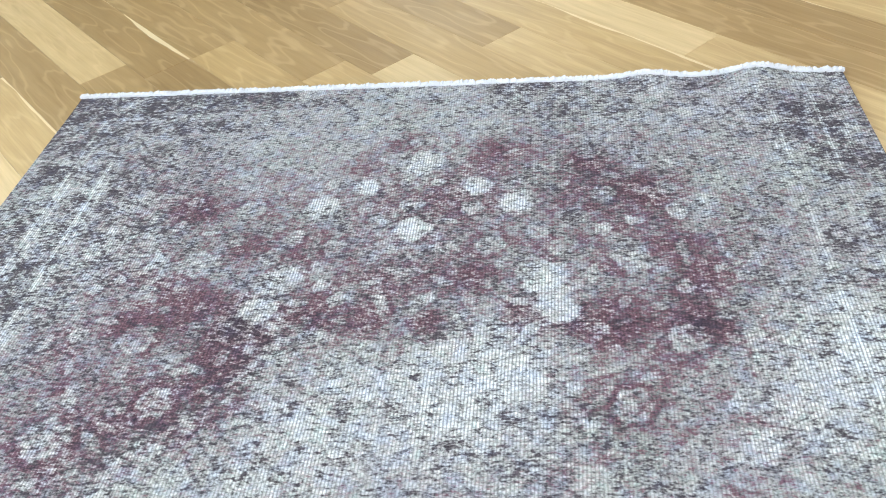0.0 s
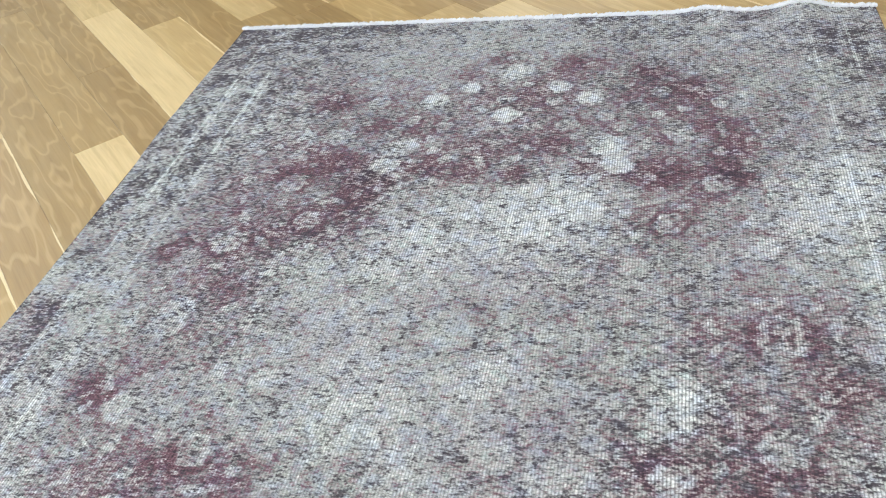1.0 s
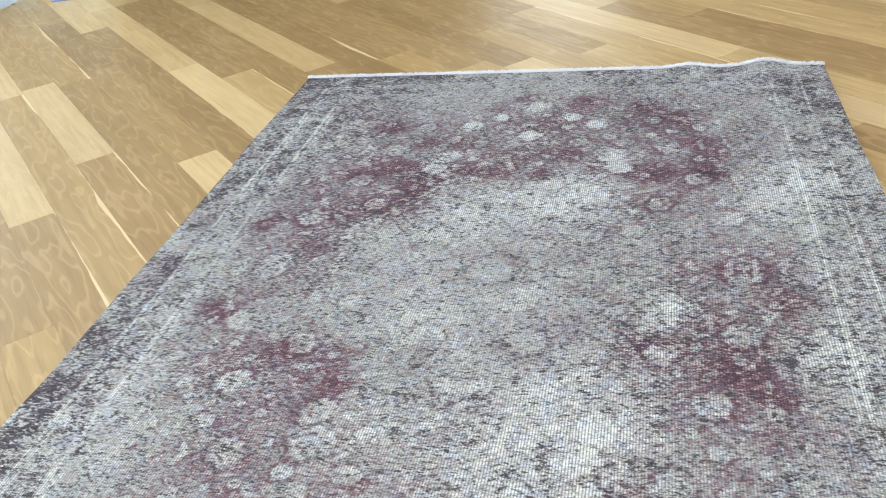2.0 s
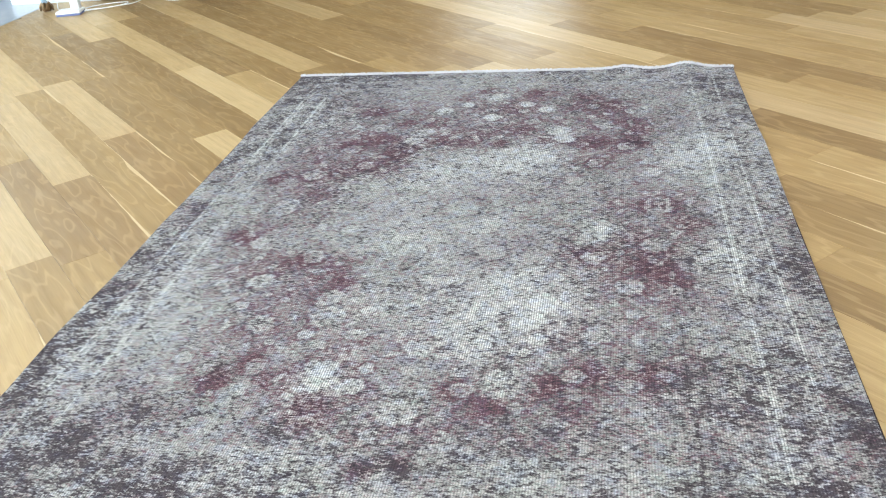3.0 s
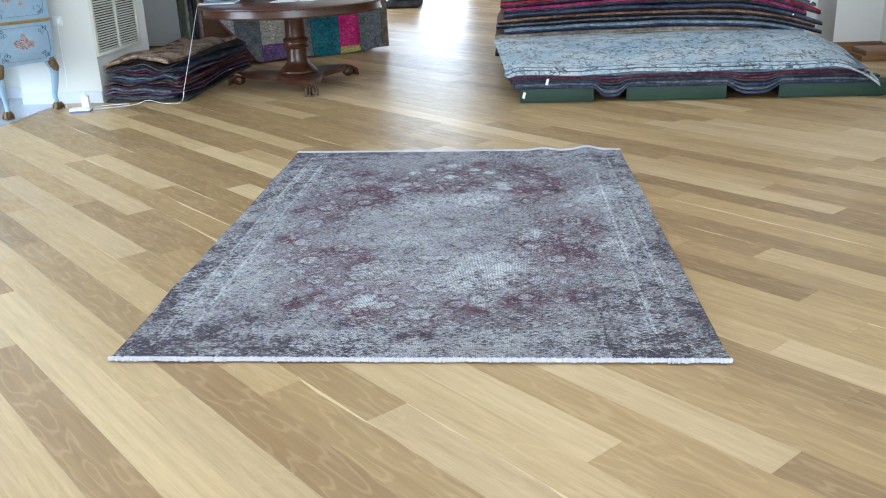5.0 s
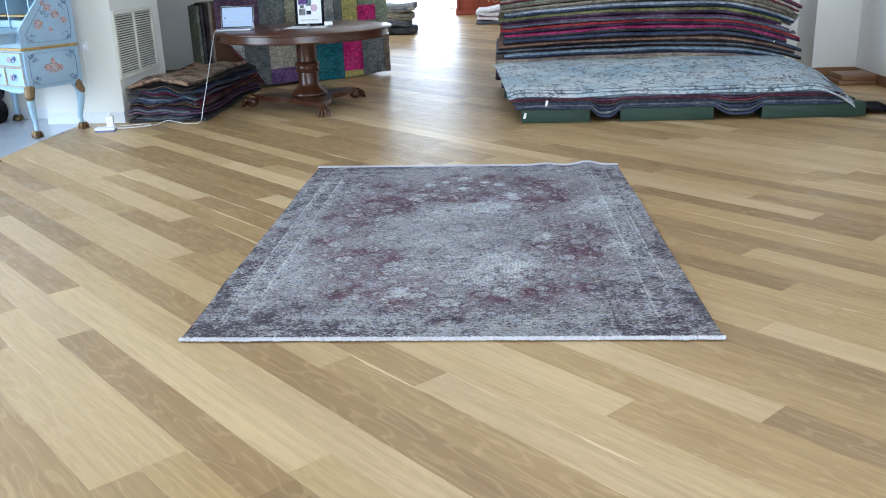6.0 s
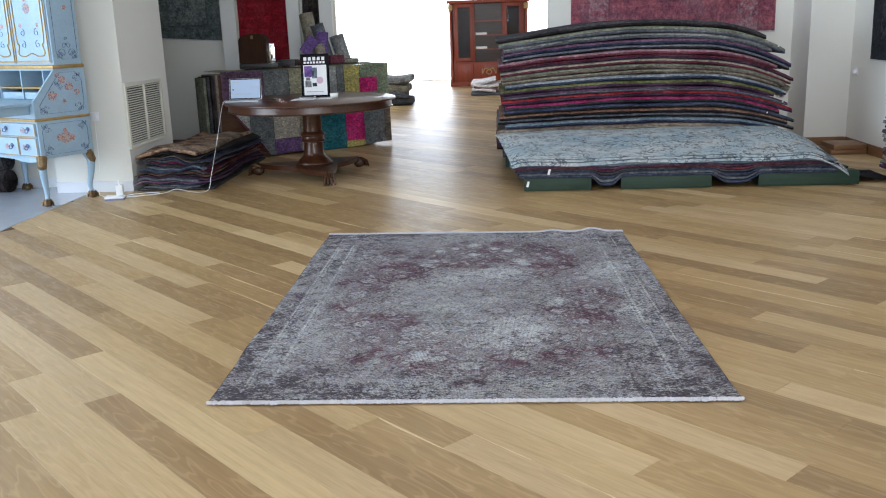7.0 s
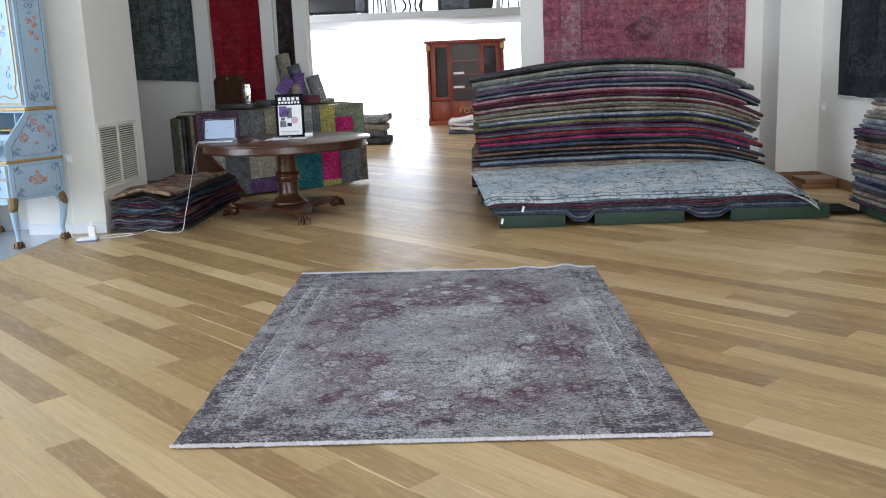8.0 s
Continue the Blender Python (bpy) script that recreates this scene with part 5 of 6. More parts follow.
            if mat == M_NAVY:
                for sx in (-1, 1):
                    for cz in (1.36, 1.46, 1.8, 1.95):
                        scroll(bm, c + sx * 0.10, cz, 0.035, 1.1, 1.5, sx)
            ob = stuff(part("painted_flower", bm, mat, door, "", 0))
            ob.matrix_local = pose(0, U0 - 0.0145, 0)


bureau()

# dark rolled rug on the marble under the bureau
def rolled_rug(m, r, length, material, label, group="rolled rugs", turns=4.5):
    """A rug rolled up along z: a spiral strip with thickness."""
    bm = bmesh.new()
    n = int(turns * 14)
    prev = None
    first = None
    for i in range(n + 1):
        q = i / n
        a = turns * 2 * math.pi * q
        rad = r * (0.18 + 0.82 * q)
        t_ = r * 0.82 / turns * 0.80
        ring = [bm.verts.new(((rad - d) * math.cos(a), (rad - d) * math.sin(a), z)) for d, z in ((0, 0), (0, length * 0.5), (0, length), (t_, length), (t_, length * 0.5), (t_, 0))]
        if prev:
            for k in range(6):
                bm.faces.new((prev[k], prev[(k + 1) % 6], ring[(k + 1) % 6], ring[k]))
        else:
            first = ring
        prev = ring
    bm.faces.new(first)
    bm.faces.new(prev[::-1])
    ob = part("rolled_rug", bm, material, None, "", 50)
    ob.matrix_world = m
    return tagged(ob, label, "rug", group)


rolled_rug(pose(-3.46, 4.98, 0.112, -90, 0, 82), 0.12, 0.9, WOOLS["black"], "black rolled rug on the marble behind the bureau")
rolled_rug(pose(-3.45, 4.985, 0.305, -90, 0, 80), 0.12, 0.85, WOOLS["charcoal"], "charcoal rolled rug lying on a black one", turns=3.0)

# ---- pedestal table and what stands on it ----
def claw(m, parent):
    bm = bmesh.new()
    bmesh.ops.create_uvsphere(bm, u_segments=12, v_segments=8, radius=0.05, matrix=Matrix.Translation((0.0, 0, 0.05)) @ Matrix.Diagonal((1.25, 1.0, 0.95, 1)))
    for k in range(4):
        y = -0.036 + 0.024 * k
        tube([(0.01, y * 0.8, 0.095), (0.065, y * 1.2, 0.062), (0.088, y * 1.35, 0.008)], [0.016, 0.017, 0.009], 7, bm)
    ob = part("paw_foot", bm, M_DARKWOOD, parent, "carved dark paw foot")
    ob.matrix_local = m
    return ob


def pedestal_table():
    top = thing("pedestal_table", pose(-0.64, 5.53, 0), "round polished mahogany pedestal table on carved paw feet", "table")
    R = 0.83
    part("tabletop", lathe([(R - 0.035, 0.735), (R - 0.004, 0.738), (R, 0.744), (R - 0.002, 0.752), (R - 0.012, 0.757), (0.02, 0.7572)], 80), M_MAHOG, top)
    part("frieze", lathe([(R - 0.075, 0.668), (R - 0.045, 0.670), (R - 0.040, 0.678), (R - 0.045, 0.734)], 80), M_MAHOG, top)
    part("bead", lathe([(R - 0.045, 0.664), (R - 0.034, 0.667), (R - 0.032, 0.674), (R - 0.042, 0.679)], 80), M_DARKWOOD, top)
    part("column", lathe([(0.172, 0.122), (0.180, 0.132), (0.176, 0.146), (0.158, 0.156), (0.150, 0.172), (0.124, 0.190), (0.104, 0.215), (0.096, 0.245), (0.094, 0.34), (0.116, 0.350), (0.119, 0.362), (0.109, 0.374), (0.106, 0.395), (0.119, 0.405), (0.121, 0.420), (0.111, 0.432), (0.092, 0.445), (0.088, 0.60), (0.105, 0.64), (0.134, 0.668)], 36), M_MAHOG, top)
    # three-sided concave platform
    bm = bmesh.new()
    pts = []
    for k in range(3):
        a0 = radians(-68 + 120 * k)
        for q in range(12):
            s = q / 12
            rad = 0.60 - 0.37 * math.sin(math.pi * s) ** 0.8
            a = a0 + s * 2 * math.pi / 3
            pts.append((rad * math.cos(a), rad * math.sin(a)))
    lo, hi = [bm.verts.new((x, y, 0.075)) for x, y in pts], [bm.verts.new((x, y, 0.122)) for x, y in pts]
    bm.faces.new(lo[::-1]), bm.faces.new(hi)
    for i in range(len(pts)):
        j = (i + 1) % len(pts)
        bm.faces.new((lo[i], lo[j], hi[j], hi[i]))
    bmesh.ops.bevel(bm, geom=[e for e in bm.edges if e.is_boundary is False and abs(e.verts[0].co.z - e.verts[1].co.z) < 1e-5 and len(e.link_faces) == 2], offset=0.006, segments=2, affect="EDGES")
    part("platform", bm, M_MAHOG, top, "concave triangular platform")
    for k in range(3):
        a = radians(-68 + 120 * k)
        claw(pose(0.60 * math.cos(a), 0.60 * math.sin(a), 0.001, 0, 0, math.degrees(a)), top)
    # pale carved scrolls by one foot
    a = radians(172)
    bm = bmesh.new()
    for s in (-1, 1):
        tube(bezier([(0.56 * math.cos(a), 0.56 * math.sin(a) + 0.04 * s, 0.10), (0.62 * math.cos(a), 0.62 * math.sin(a) + 0.06 * s, 0.115), (0.68 * math.cos(a), 0.68 * math.sin(a) + 0.03 * s, 0.10)], 5), 0.012, 7, bm)
    part("carved_scroll", bm, M_BRONZE, top, "worn gilt scroll carving")


pedestal_table()
TT_Z = 0.7575


def laptop():
    top = thing("laptop", pose(-1.265, 5.40, TT_Z, 0, 0, 4), "open silver laptop with a lit screen on the table", "laptop")
    part("base", block(-0.155, 0.155, -0.11, 0.10, 0.001, 0.014, 0.004), M_SILVER, top)
    part("keyboard", block(-0.135, 0.135, -0.02, 0.085, 0.014, 0.0155, 0.0005), M_BLACK, top, "black keyboard")
    part("trackpad", block(-0.05, 0.05, -0.10, -0.03, 0.014, 0.0148), M_SILVER, top)
    lid = part("lid", block(-0.155, 0.155, 0, 0.006, 0, 0.205, 0.002), M_SILVER, top)
    lid.matrix_local = pose(0, 0.10, 0.014, -14, 0, 0)
    part("bezel", block(-0.152, 0.152, -0.001, 0.0, 0.003, 0.202), M_INK, lid, "black bezel")
    part("screen", block(-0.142, 0.142, -0.002, -0.001, 0.012, 0.192), M_SCREEN, lid, "lit pale blue screen", 0)
    for x0, x1, z in ((-0.12, -0.055, 0.165), (0.05, 0.12, 0.115), (-0.10, 0.06, 0.05)):
        part("text_bar", block(x0, x1, -0.003, -0.002, z, z + 0.006), M_GREY, lid, "grey line of unreadable writing", 0)
    bm = bmesh.new()
    bmesh.ops.create_circle(bm, cap_ends=True, segments=12, radius=0.008, matrix=pose(-0.118, -0.003, 0.095, 90, 0, 0))
    part("icon", bm, M_NAVY, lid, "dark round icon", 0)


def framed_sign():
    top = thing("framed_sign", pose(-0.62, 5.72, TT_Z, -9, 0, 6), "black framed poster with white lettering leaning back on the table", "sign")
    w, h = 0.14, 0.425
    part("frame", block(-w, w, 0, 0.015, 0.002, h, 0.003), M_INK, top)
    part("sheet", block(-w + 0.026, w - 0.026, -0.0015, 0, 0.02, 0.315), M_PAPER, top, "white printed sheet", 0)
    # lettering drawn as plain white bars
    for k in range(5):
        a = -0.108 + k * 0.044
        part("title_bar", block(a, a + 0.030, -0.0015, 0, 0.360, 0.394), M_PAPER, top, "white title lettering", 0)
    for k in range(7):
        a = -0.108 + k * 0.031
        part("title_bar", block(a, a + 0.022, -0.0015, 0, 0.330, 0.350), M_PAPER, top, "white title lettering", 0)
    for x0, x1, z0, z1, c in ((-0.105, -0.03, 0.20, 0.305, "violet"), (-0.03, 0.02, 0.185, 0.29, "steel_blue"), (-0.10, -0.04, 0.10, 0.16, "pale_grey"), (-0.03, 0.015, 0.105, 0.14, "navy"), (-0.09, -0.05, 0.165, 0.195, "pale_grey"), (-0.03, -0.01, 0.21, 0.26, "navy")):
        part("picture", block(x0, x1, -0.003 if c != "navy" else -0.004, -0.0015, z0, z1), WOOLS[c], top, "", 0)
    bm = bmesh.new()
    bmesh.ops.create_circle(bm, cap_ends=True, segments=24, radius=0.034, matrix=pose(0.045, -0.0045, 0.165, 90, 0, 0))
    part("round_seal", bm, plain("pale_pink_print", (0.62, 0.42, 0.52), 0.6, relief=0), top, "pale pink round seal", 0)
    part("text_bar", block(-0.09, 0.08, -0.003, -0.0015, 0.05, 0.058), M_GREY, top, "line of unreadable small print", 0)
    strut = part("strut", block(-0.03, 0.03, 0, 0.006, 0, 0.30), M_BLACK, top)
    strut.matrix_local = pose(0, 0.11, 0.022, 20, 0, 0)


laptop()
framed_sign()
# papers and pens by the sign
tagged(part("paper_sheet", block(-0.80, -0.58, 5.36, 5.58, TT_Z + 0.0005, TT_Z + 0.003), M_PAPER, None, "", 0), "white paper sheet on the table", "paper")
ob = part("paper_sheet", block(-0.56, -0.42, 5.42, 5.60, TT_Z + 0.0005, TT_Z + 0.0025), M_PAPER, None, "", 0)
tagged(ob, "white paper sheet on the table", "paper")
tagged(part("booklet", block(-0.74, -0.60, 5.45, 5.60, TT_Z + 0.004, TT_Z + 0.018, 0.003), M_SILVER, None, "", 0), "grey booklet on the papers", "booklet")
ob = part("marker_pen", lathe([(0.004, 0), (0.007, 0.004), (0.007, 0.13), (0.004, 0.136)], 10), M_BLACK)
ob.matrix_world = pose(-0.72, 5.46, TT_Z + 0.026, 90, 0, 75)
tagged(ob, "black marker pen on the booklet", "pen")
ob = part("tape_roll", lathe([(0.018, 0), (0.022, 0.002), (0.022, 0.075), (0.018, 0.077)], 18), M_PAPER)
ob.matrix_world = pose(-0.38, 5.60, TT_Z + 0.0225, 90, 0, -80)
tagged(ob, "small white tape roll on the table", "roll")
ob = part("phone", block(-1.06, -0.98, 5.50, 5.54, TT_Z + 0.001, TT_Z + 0.009, 0.003), M_BLACK)
tagged(ob, "small black phone lying on the table", "phone")

# ---- bench draped with a patchwork rug ----
BENCH = pose(-1.45, 6.98, 0, 0, 0, math.degrees(math.atan2(1.01, 1.28)))


def patchwork_bench():
    top = thing("draped_bench", BENCH, "long bench draped with a patchwork rug of coloured squares", "bench")
    part("frame", block(-0.57, 1.60, 0.03, 0.45, 0.05, 0.955, 0.01), M_DARKWOOD, top, "dark wooden frame")
    rows = (((-0.52, -0.30, "plum"), (-0.30, -0.02, "plum"), (-0.02, 0.30, "slate"), (0.30, 0.62, "khaki"), (0.62, 0.92, "pale_grey"), (0.92, 1.02, "slate"), (1.02, 1.24, "mustard"), (1.24, 1.64, "grey_green")),
            ((-0.52, -0.22, "pale_grey"), (-0.22, 0.06, "slate"), (0.06, 0.40, "beige"), (0.40, 0.52, "khaki"), (0.52, 0.66, "slate"), (0.66, 1.00, "teal"), (1.00, 1.26, "magenta"), (1.26, 1.56, "slate"), (1.56, 1.645, "taupe")))

    def hem(s):
        if s < 0.0:
            return 0.02 + 0.62 * min(1, -s / 0.50) ** 0.9
        return 0.02 + 0.012 * math.sin(s * 5)

    def patch(a, b, za, zb, c, off=0.0):
        bm = bmesh.new()
        nx, nz = max(4, int((b - a) / 0.03)), 12
        g = []
        for j in range(nz + 1):
            row = []
            for i in range(nx + 1):
                s = a + 0.002 + (b - a - 0.004) * i / nx
                lo = max(za, hem(s))
                z = lo + (max(zb, lo + 0.002) - lo) * j / nz
                y = -0.006 - off - 0.014 * (0.5 + 0.5 * math.sin(s * 7 + z * 2)) * (1 - z) - 0.02 * (1 - z) + 0.003 * noise.noise((s * 9, z * 9, 2))
                row.append(bm.verts.new((s, y, z)))
            g.append(row)
        for p_, q_ in zip(g, g[1:]):
            for i in range(nx):
                bm.faces.new((p_[i], p_[i + 1], q_[i + 1], q_[i]))
        bmesh.ops.solidify(bm, geom=bm.faces[:], thickness=0.010)
        part("patch", bm, BRIGHTENED[c], top, spoken(c) + " patch", 60)
    for a, b, c in rows[0]:
        patch(a, b, 0.57, 0.985, c)
    for a, b, c in rows[1]:
        if c in ("beige",):
            patch(a, b, 0.20, 0.568, c), patch(a, b, 0.0, 0.198, "violet")
        elif c == "magenta":
            patch(a, b, 0.09, 0.568, c), patch(a, b, 0.0, 0.088, "mustard")
        else:
            patch(a, b, 0.0, 0.568, c)
    patch(1.22, 1.47, 0.66, 0.83, "magenta", 0.012)
    bm = bmesh.new()
    nx, ny = 40, 12
    g = [[bm.verts.new((-0.53 + 2.175 * i / nx, -0.012 + 0.50 * j / ny, 0.984 + 0.012 * noise.noise((i * 0.2, j * 0.3, 5)))) for i in range(nx + 1)] for j in range(ny + 1)]
    for p_, q_ in zip(g, g[1:]):
        for i in range(nx):
            bm.faces.new((p_[i], p_[i + 1], q_[i + 1], q_[i]))
    bmesh.ops.solidify(bm, geom=bm.faces[:], thickness=0.012)
    part("cloth_top", bm, BRIGHTENED["khaki"], top, "khaki top of the patchwork rug", 60)
    bm = tube(bezier([(-0.50, -0.02, 0.63), (-0.40, -0.03, 0.50), (-0.25, -0.035, 0.32), (-0.05, -0.04, 0.06)], 6), 0.011, 6)
    part("edge_binding", bm, WOOLS["maroon"], top, "maroon bound edge")
    # rug ends hanging down the near side
    for k, (s, c) in enumerate(((-0.575, "taupe"), (-0.615, "black"), (-0.655, "charcoal"), (-0.69, "grey_green"))):
        bm = block(s, s + 0.035, 0.02 + 0.02 * k, 0.34, 0.03, 0.96 - 0.01 * k, 0.012)
        part("hanging_end", bm, WOOLS[c], top, spoken(c) + " rug end")


patchwork_bench()


def on_bench(s, y, z, rz=0.0):
    return BENCH @ pose(s, y, z, 0, 0, rz)


# arched wooden box, small mirror and dark boxes on the bench
box = thing("wooden_box", on_bench(0.0, 0.26, 1.0, -36), "brown wooden box with an arched top on the bench", "box")
outline = [(-0.16, 0.0), (0.16, 0.0), (0.16, 0.27)] + [(0.15 * math.cos(a), 0.27 + 0.06 * math.sin(a)) for a in [math.pi * i / 12 for i in range(13)]] + [(-0.16, 0.27)]
bm = prism(outline, 0.22, "y")
M_BOX = wood("brown_wood", (0.022, 0.009, 0.005), (0.05, 0.021, 0.010), 0.6, (12, 12, 1))
M_BOX.node_tree.nodes["Principled BSDF"].inputs["Specular IOR Level"].default_value = 0.1
part("body", bm, M_BOX, box)
part("clasp", block(-0.015, 0.015, -0.006, 0, 0.27, 0.31, 0.003), M_BRONZE, box)
tagged(part("table_mirror", block(-0.045, 0.045, 0, 0.01, 0.0, 0.21, 0.003), M_MIRROR), "small upright mirror beside the wooden box", "mirror").matrix_world = on_bench(0.22, 0.25, 1.06, -30)
for s, y, w, d, h, mat, lb in ((0.02, 0.16, 0.44, 0.30, 0.055, M_BLACK, "flat black box under the wooden box"), (0.40, 0.22, 0.20, 0.2, 0.075, M_BLACK, "black box on the bench"), (0.62, 0.25, 0.18, 0.2, 0.07, M_DARKWOOD, "dark brown box on the bench")):
    ob = part("flat_box", block(-w / 2, w / 2, -0.02, d, 0, h, 0.006), mat)
    ob.matrix_world = on_bench(s, y, 1.0, -36)
    tagged(ob, lb, "box")
box.location.z += 0.056

# rolled and folded rugs leaning behind the bench
for x, y, r, L, c, rx, ry, lb in ((-0.93, 8.28, 0.095, 1.62, "khaki", -4, -10, "khaki rolled rug leaning behind the bench"), (-0.72, 8.45, 0.10, 1.50, "slate", 4, -14, "slate grey rolled rug leaning behind the bench"),
                                  (-0.50, 8.55, 0.095, 1.36, "pale_grey", 4, -15, "pale grey rolled rug leaning behind the bench"), (-0.90, 8.10, 0.075, 1.22, "beige", -3, -6, "beige rolled rug leaning behind the bench"),
                                  (-0.55, 8.28, 0.07, 1.12, "khaki", 3, -17, "short khaki rolled rug leaning behind the bench"), (-1.1, 8.3, 0.09, 1.36, "violet", 0, 4, "violet rolled rug leaning behind the bench")):
    rolled_rug(pose(x, y, 0.02, rx, ry, 0), r, L, WOOLS[c], lb)
ob = part("folded_rug", block(-0.07, 0.07, -0.03, 0.03, -0.11, 0.11, 0.012), WOOLS["violet"])
ob.matrix_world = pose(-1.12, 8.02, 1.22, 0, 38, 12)
tagged(ob, "violet folded rug tucked among the rolls", "rug", "rolled rugs")
for s, y, w, h, c in ((1.10, 0.35, 0.20, 0.10, "maroon"), (1.32, 0.40, 0.22, 0.05, "khaki")):
    ob = part("cushion", block(-w / 2, w / 2, -0.09, 0.09, 0, h, 0.02), WOOLS[c])
    ob.matrix_world = on_bench(s, y, 0.999, 0)
    tagged(ob, "%s folded textile on the bench" % c, "textile")

# ---- the bright hall ----
def heap(x0, x1, y0, y1, cols, th, label, group, seed):
    z = 0.001
    for i, c in enumerate(cols):
        def under(x, y, z=z, i=i):
            return z + 0.03 * math.sin((x - x0) / (x1 - x0) * 3.1 + i) * (1 if i else 0) + 0.03 * (i == len(cols) - 1) * (x - x0) / (x1 - x0)
        pile_layer("folded_rug", x0 + 0.03 * ((i * 7) % 3) - 0.03, x1 - 0.05 * ((i * 5) % 3), y0, y1, under, th, WOOLS[c], label % spoken(c), "rug", group, seed + i, nx=14, ragged=0.04)
        z += th * 1.02


heap(-0.92, -0.36, 13.3, 14.1, ("charcoal", "slate", "khaki", "pale_grey"), 0.13, "folded %s rug on the floor of the hall", "folded rugs in the hall", 200)
heap(0.72, 1.30, 15.2, 16.2, ("slate", "white", "dusty_pink", "white", "white"), 0.06, "folded %s rug heaped in the hall", "heap of pale rugs", 220)


def bookcase():
    top = thing("bookcase", pose(0.16, 18.2, 0), "red mahogany breakfront bookcase with glazed doors", "bookcase")
    W, Hh, D = 1.80, 1.96, 0.45
    part("plinth", block(-0.02, W + 0.02, -0.02, D, 0.001, 0.11, 0.008), M_REDWOOD, top)
    part("base", block(0, W, 0, D, 0.11, 0.56, 0.005), M_REDWOOD, top)
    part("cornice", block(-0.06, W + 0.06, -0.06, D, Hh - 0.07, Hh, 0.02), M_REDWOOD, top)
    part("back", block(0, W, D - 0.02, D, 0.56, Hh - 0.07), M_DARKWOOD, top)
    for x in (0, 0.08, 0.53, 1.22, 1.67, W - 0.05):
        part("upright", block(x, x + 0.05, 0, D - 0.02, 0.56, Hh - 0.07, 0.004), M_REDWOOD, top)
    for z in (0.83, 1.15, 1.47):
        part("shelf", block(0.58, 1.22, 0.02, D - 0.02, z, z + 0.025), M_REDWOOD, top)
    for x in (0.03, W - 0.03):
        col = part("column", lathe([(0.05, 0.11), (0.05, 0.15), (0.036, 0.17), (0.032, 1.70), (0.045, 1.72), (0.048, 1.88)], 14), M_REDWOOD, top)
        col.matrix_local = pose(x, -0.01, 0)
        part("capital", block(-0.05, 0.05, -0.055, 0.04, 1.74, 1.86, 0.01), M_GOLD, col, "gilt capital")
    for a, b in ((0.13, 0.53), (1.27, 1.67)):
        door = part("door", block(a, a + 0.06, -0.02, 0.0, 0.58, Hh - 0.08, 0.003), M_REDWOOD, top)
        bm = block(b - 0.06, b, -0.02, 0, 0.58, Hh - 0.08, 0.003)
        block(a + 0.06, b - 0.06, -0.02, 0, 0.58, 0.66, 0.003, bm)
        block(a + 0.06, b - 0.06, -0.02, 0, Hh - 0.16, Hh - 0.08, 0.003, bm)
        part("rail", bm, M_REDWOOD, door)
        part("pane", block(a + 0.06, b - 0.06, -0.012, -0.008, 0.66, Hh - 0.16), M_GLASS, door)
        part("lower_door", block(a, b, -0.015, 0, 0.14, 0.53, 0.01), M_REDWOOD, top)
    low = part("lower_door", block(0.56, 1.24, -0.015, 0, 0.14, 0.53, 0.01), M_REDWOOD, top)
    bm = tube(bezier([(0.74, -0.02, 0.40), (0.74, -0.02, 0.28), (0.80, -0.02, 0.40), (0.90, -0.02, 0.38), (1.0, -0.02, 0.40), (1.06, -0.02, 0.28), (1.06, -0.02, 0.40)], 5), 0.012, 6)
    tube([(0.90 + 0.06 * math.cos(a), -0.022, 0.32 + 0.05 * math.sin(a)) for a in [2 * math.pi * i / 14 for i in range(15)]], 0.011, 6, bm)
    part("gilt_mount", bm, M_GOLD, low, "gilt bronze mount")
    for x, z in ((0.60, 1.176), (0.60, 0.856)):
        ob = part("book", block(x, x + 0.26, 0.04, 0.24, z, z + 0.05, 0.004), M_PAPER)
        ob.matrix_world = pose(0.16, 18.2, 0)
        tagged(ob, "white books lying on the bookcase shelf", "book", "books")


bookcase()


# furniture on the mezzanine
def mezz_chair(x, y, rz, mat):
    top = thing("chair", pose(x, y, 2.58, 0, 0, rz), "dark chair standing on the mezzanine", "chair", "mezzanine chairs")
    part("seat", block(-0.22, 0.22, -0.22, 0.22, 0.40, 0.46, 0.015), mat, top)
    part("backrest", block(-0.21, 0.21, 0.19, 0.23, 0.46, 0.92, 0.015), mat, top)
    for sx in (-1, 1):
        for sy in (-1, 1):
            part("leg", tube([(sx * 0.19, sy * 0.19, 0.40), (sx * 0.20, sy * 0.20, 0.2), (sx * 0.215, sy * 0.23, 0.002)], [0.022, 0.018, 0.014], 8), mat, top)


for x, y, rz in ((-0.92, 17.4, 20), (-0.75, 17.9, 200), (0.32, 17.6, 90), (2.0, 17.5, -60)):
    mezz_chair(x, y, rz, M_BLACK)
tb = thing("side_table", pose(-0.08, 17.55, 2.58), "dark side table with curved legs on the mezzanine", "table")
part("tabletop", lathe([(0.36, 0.60), (0.38, 0.61), (0.38, 0.635), (0.36, 0.64)], 28), M_BLACK, tb)
for k in range(4):
    a = k * math.pi / 2 + 0.4
    part("leg", tube(bezier([(0.15 * math.cos(a), 0.15 * math.sin(a), 0.60), (0.30 * math.cos(a), 0.30 * math.sin(a), 0.42), (0.16 * math.cos(a), 0.16 * math.sin(a), 0.16), (0.26 * math.cos(a), 0.26 * math.sin(a), 0.003)], 5), 0.022, 8), M_BLACK, tb)
sofa = thing("sofa", pose(-1.78, 17.5, 2.58), "black sofa on the mezzanine", "sofa")
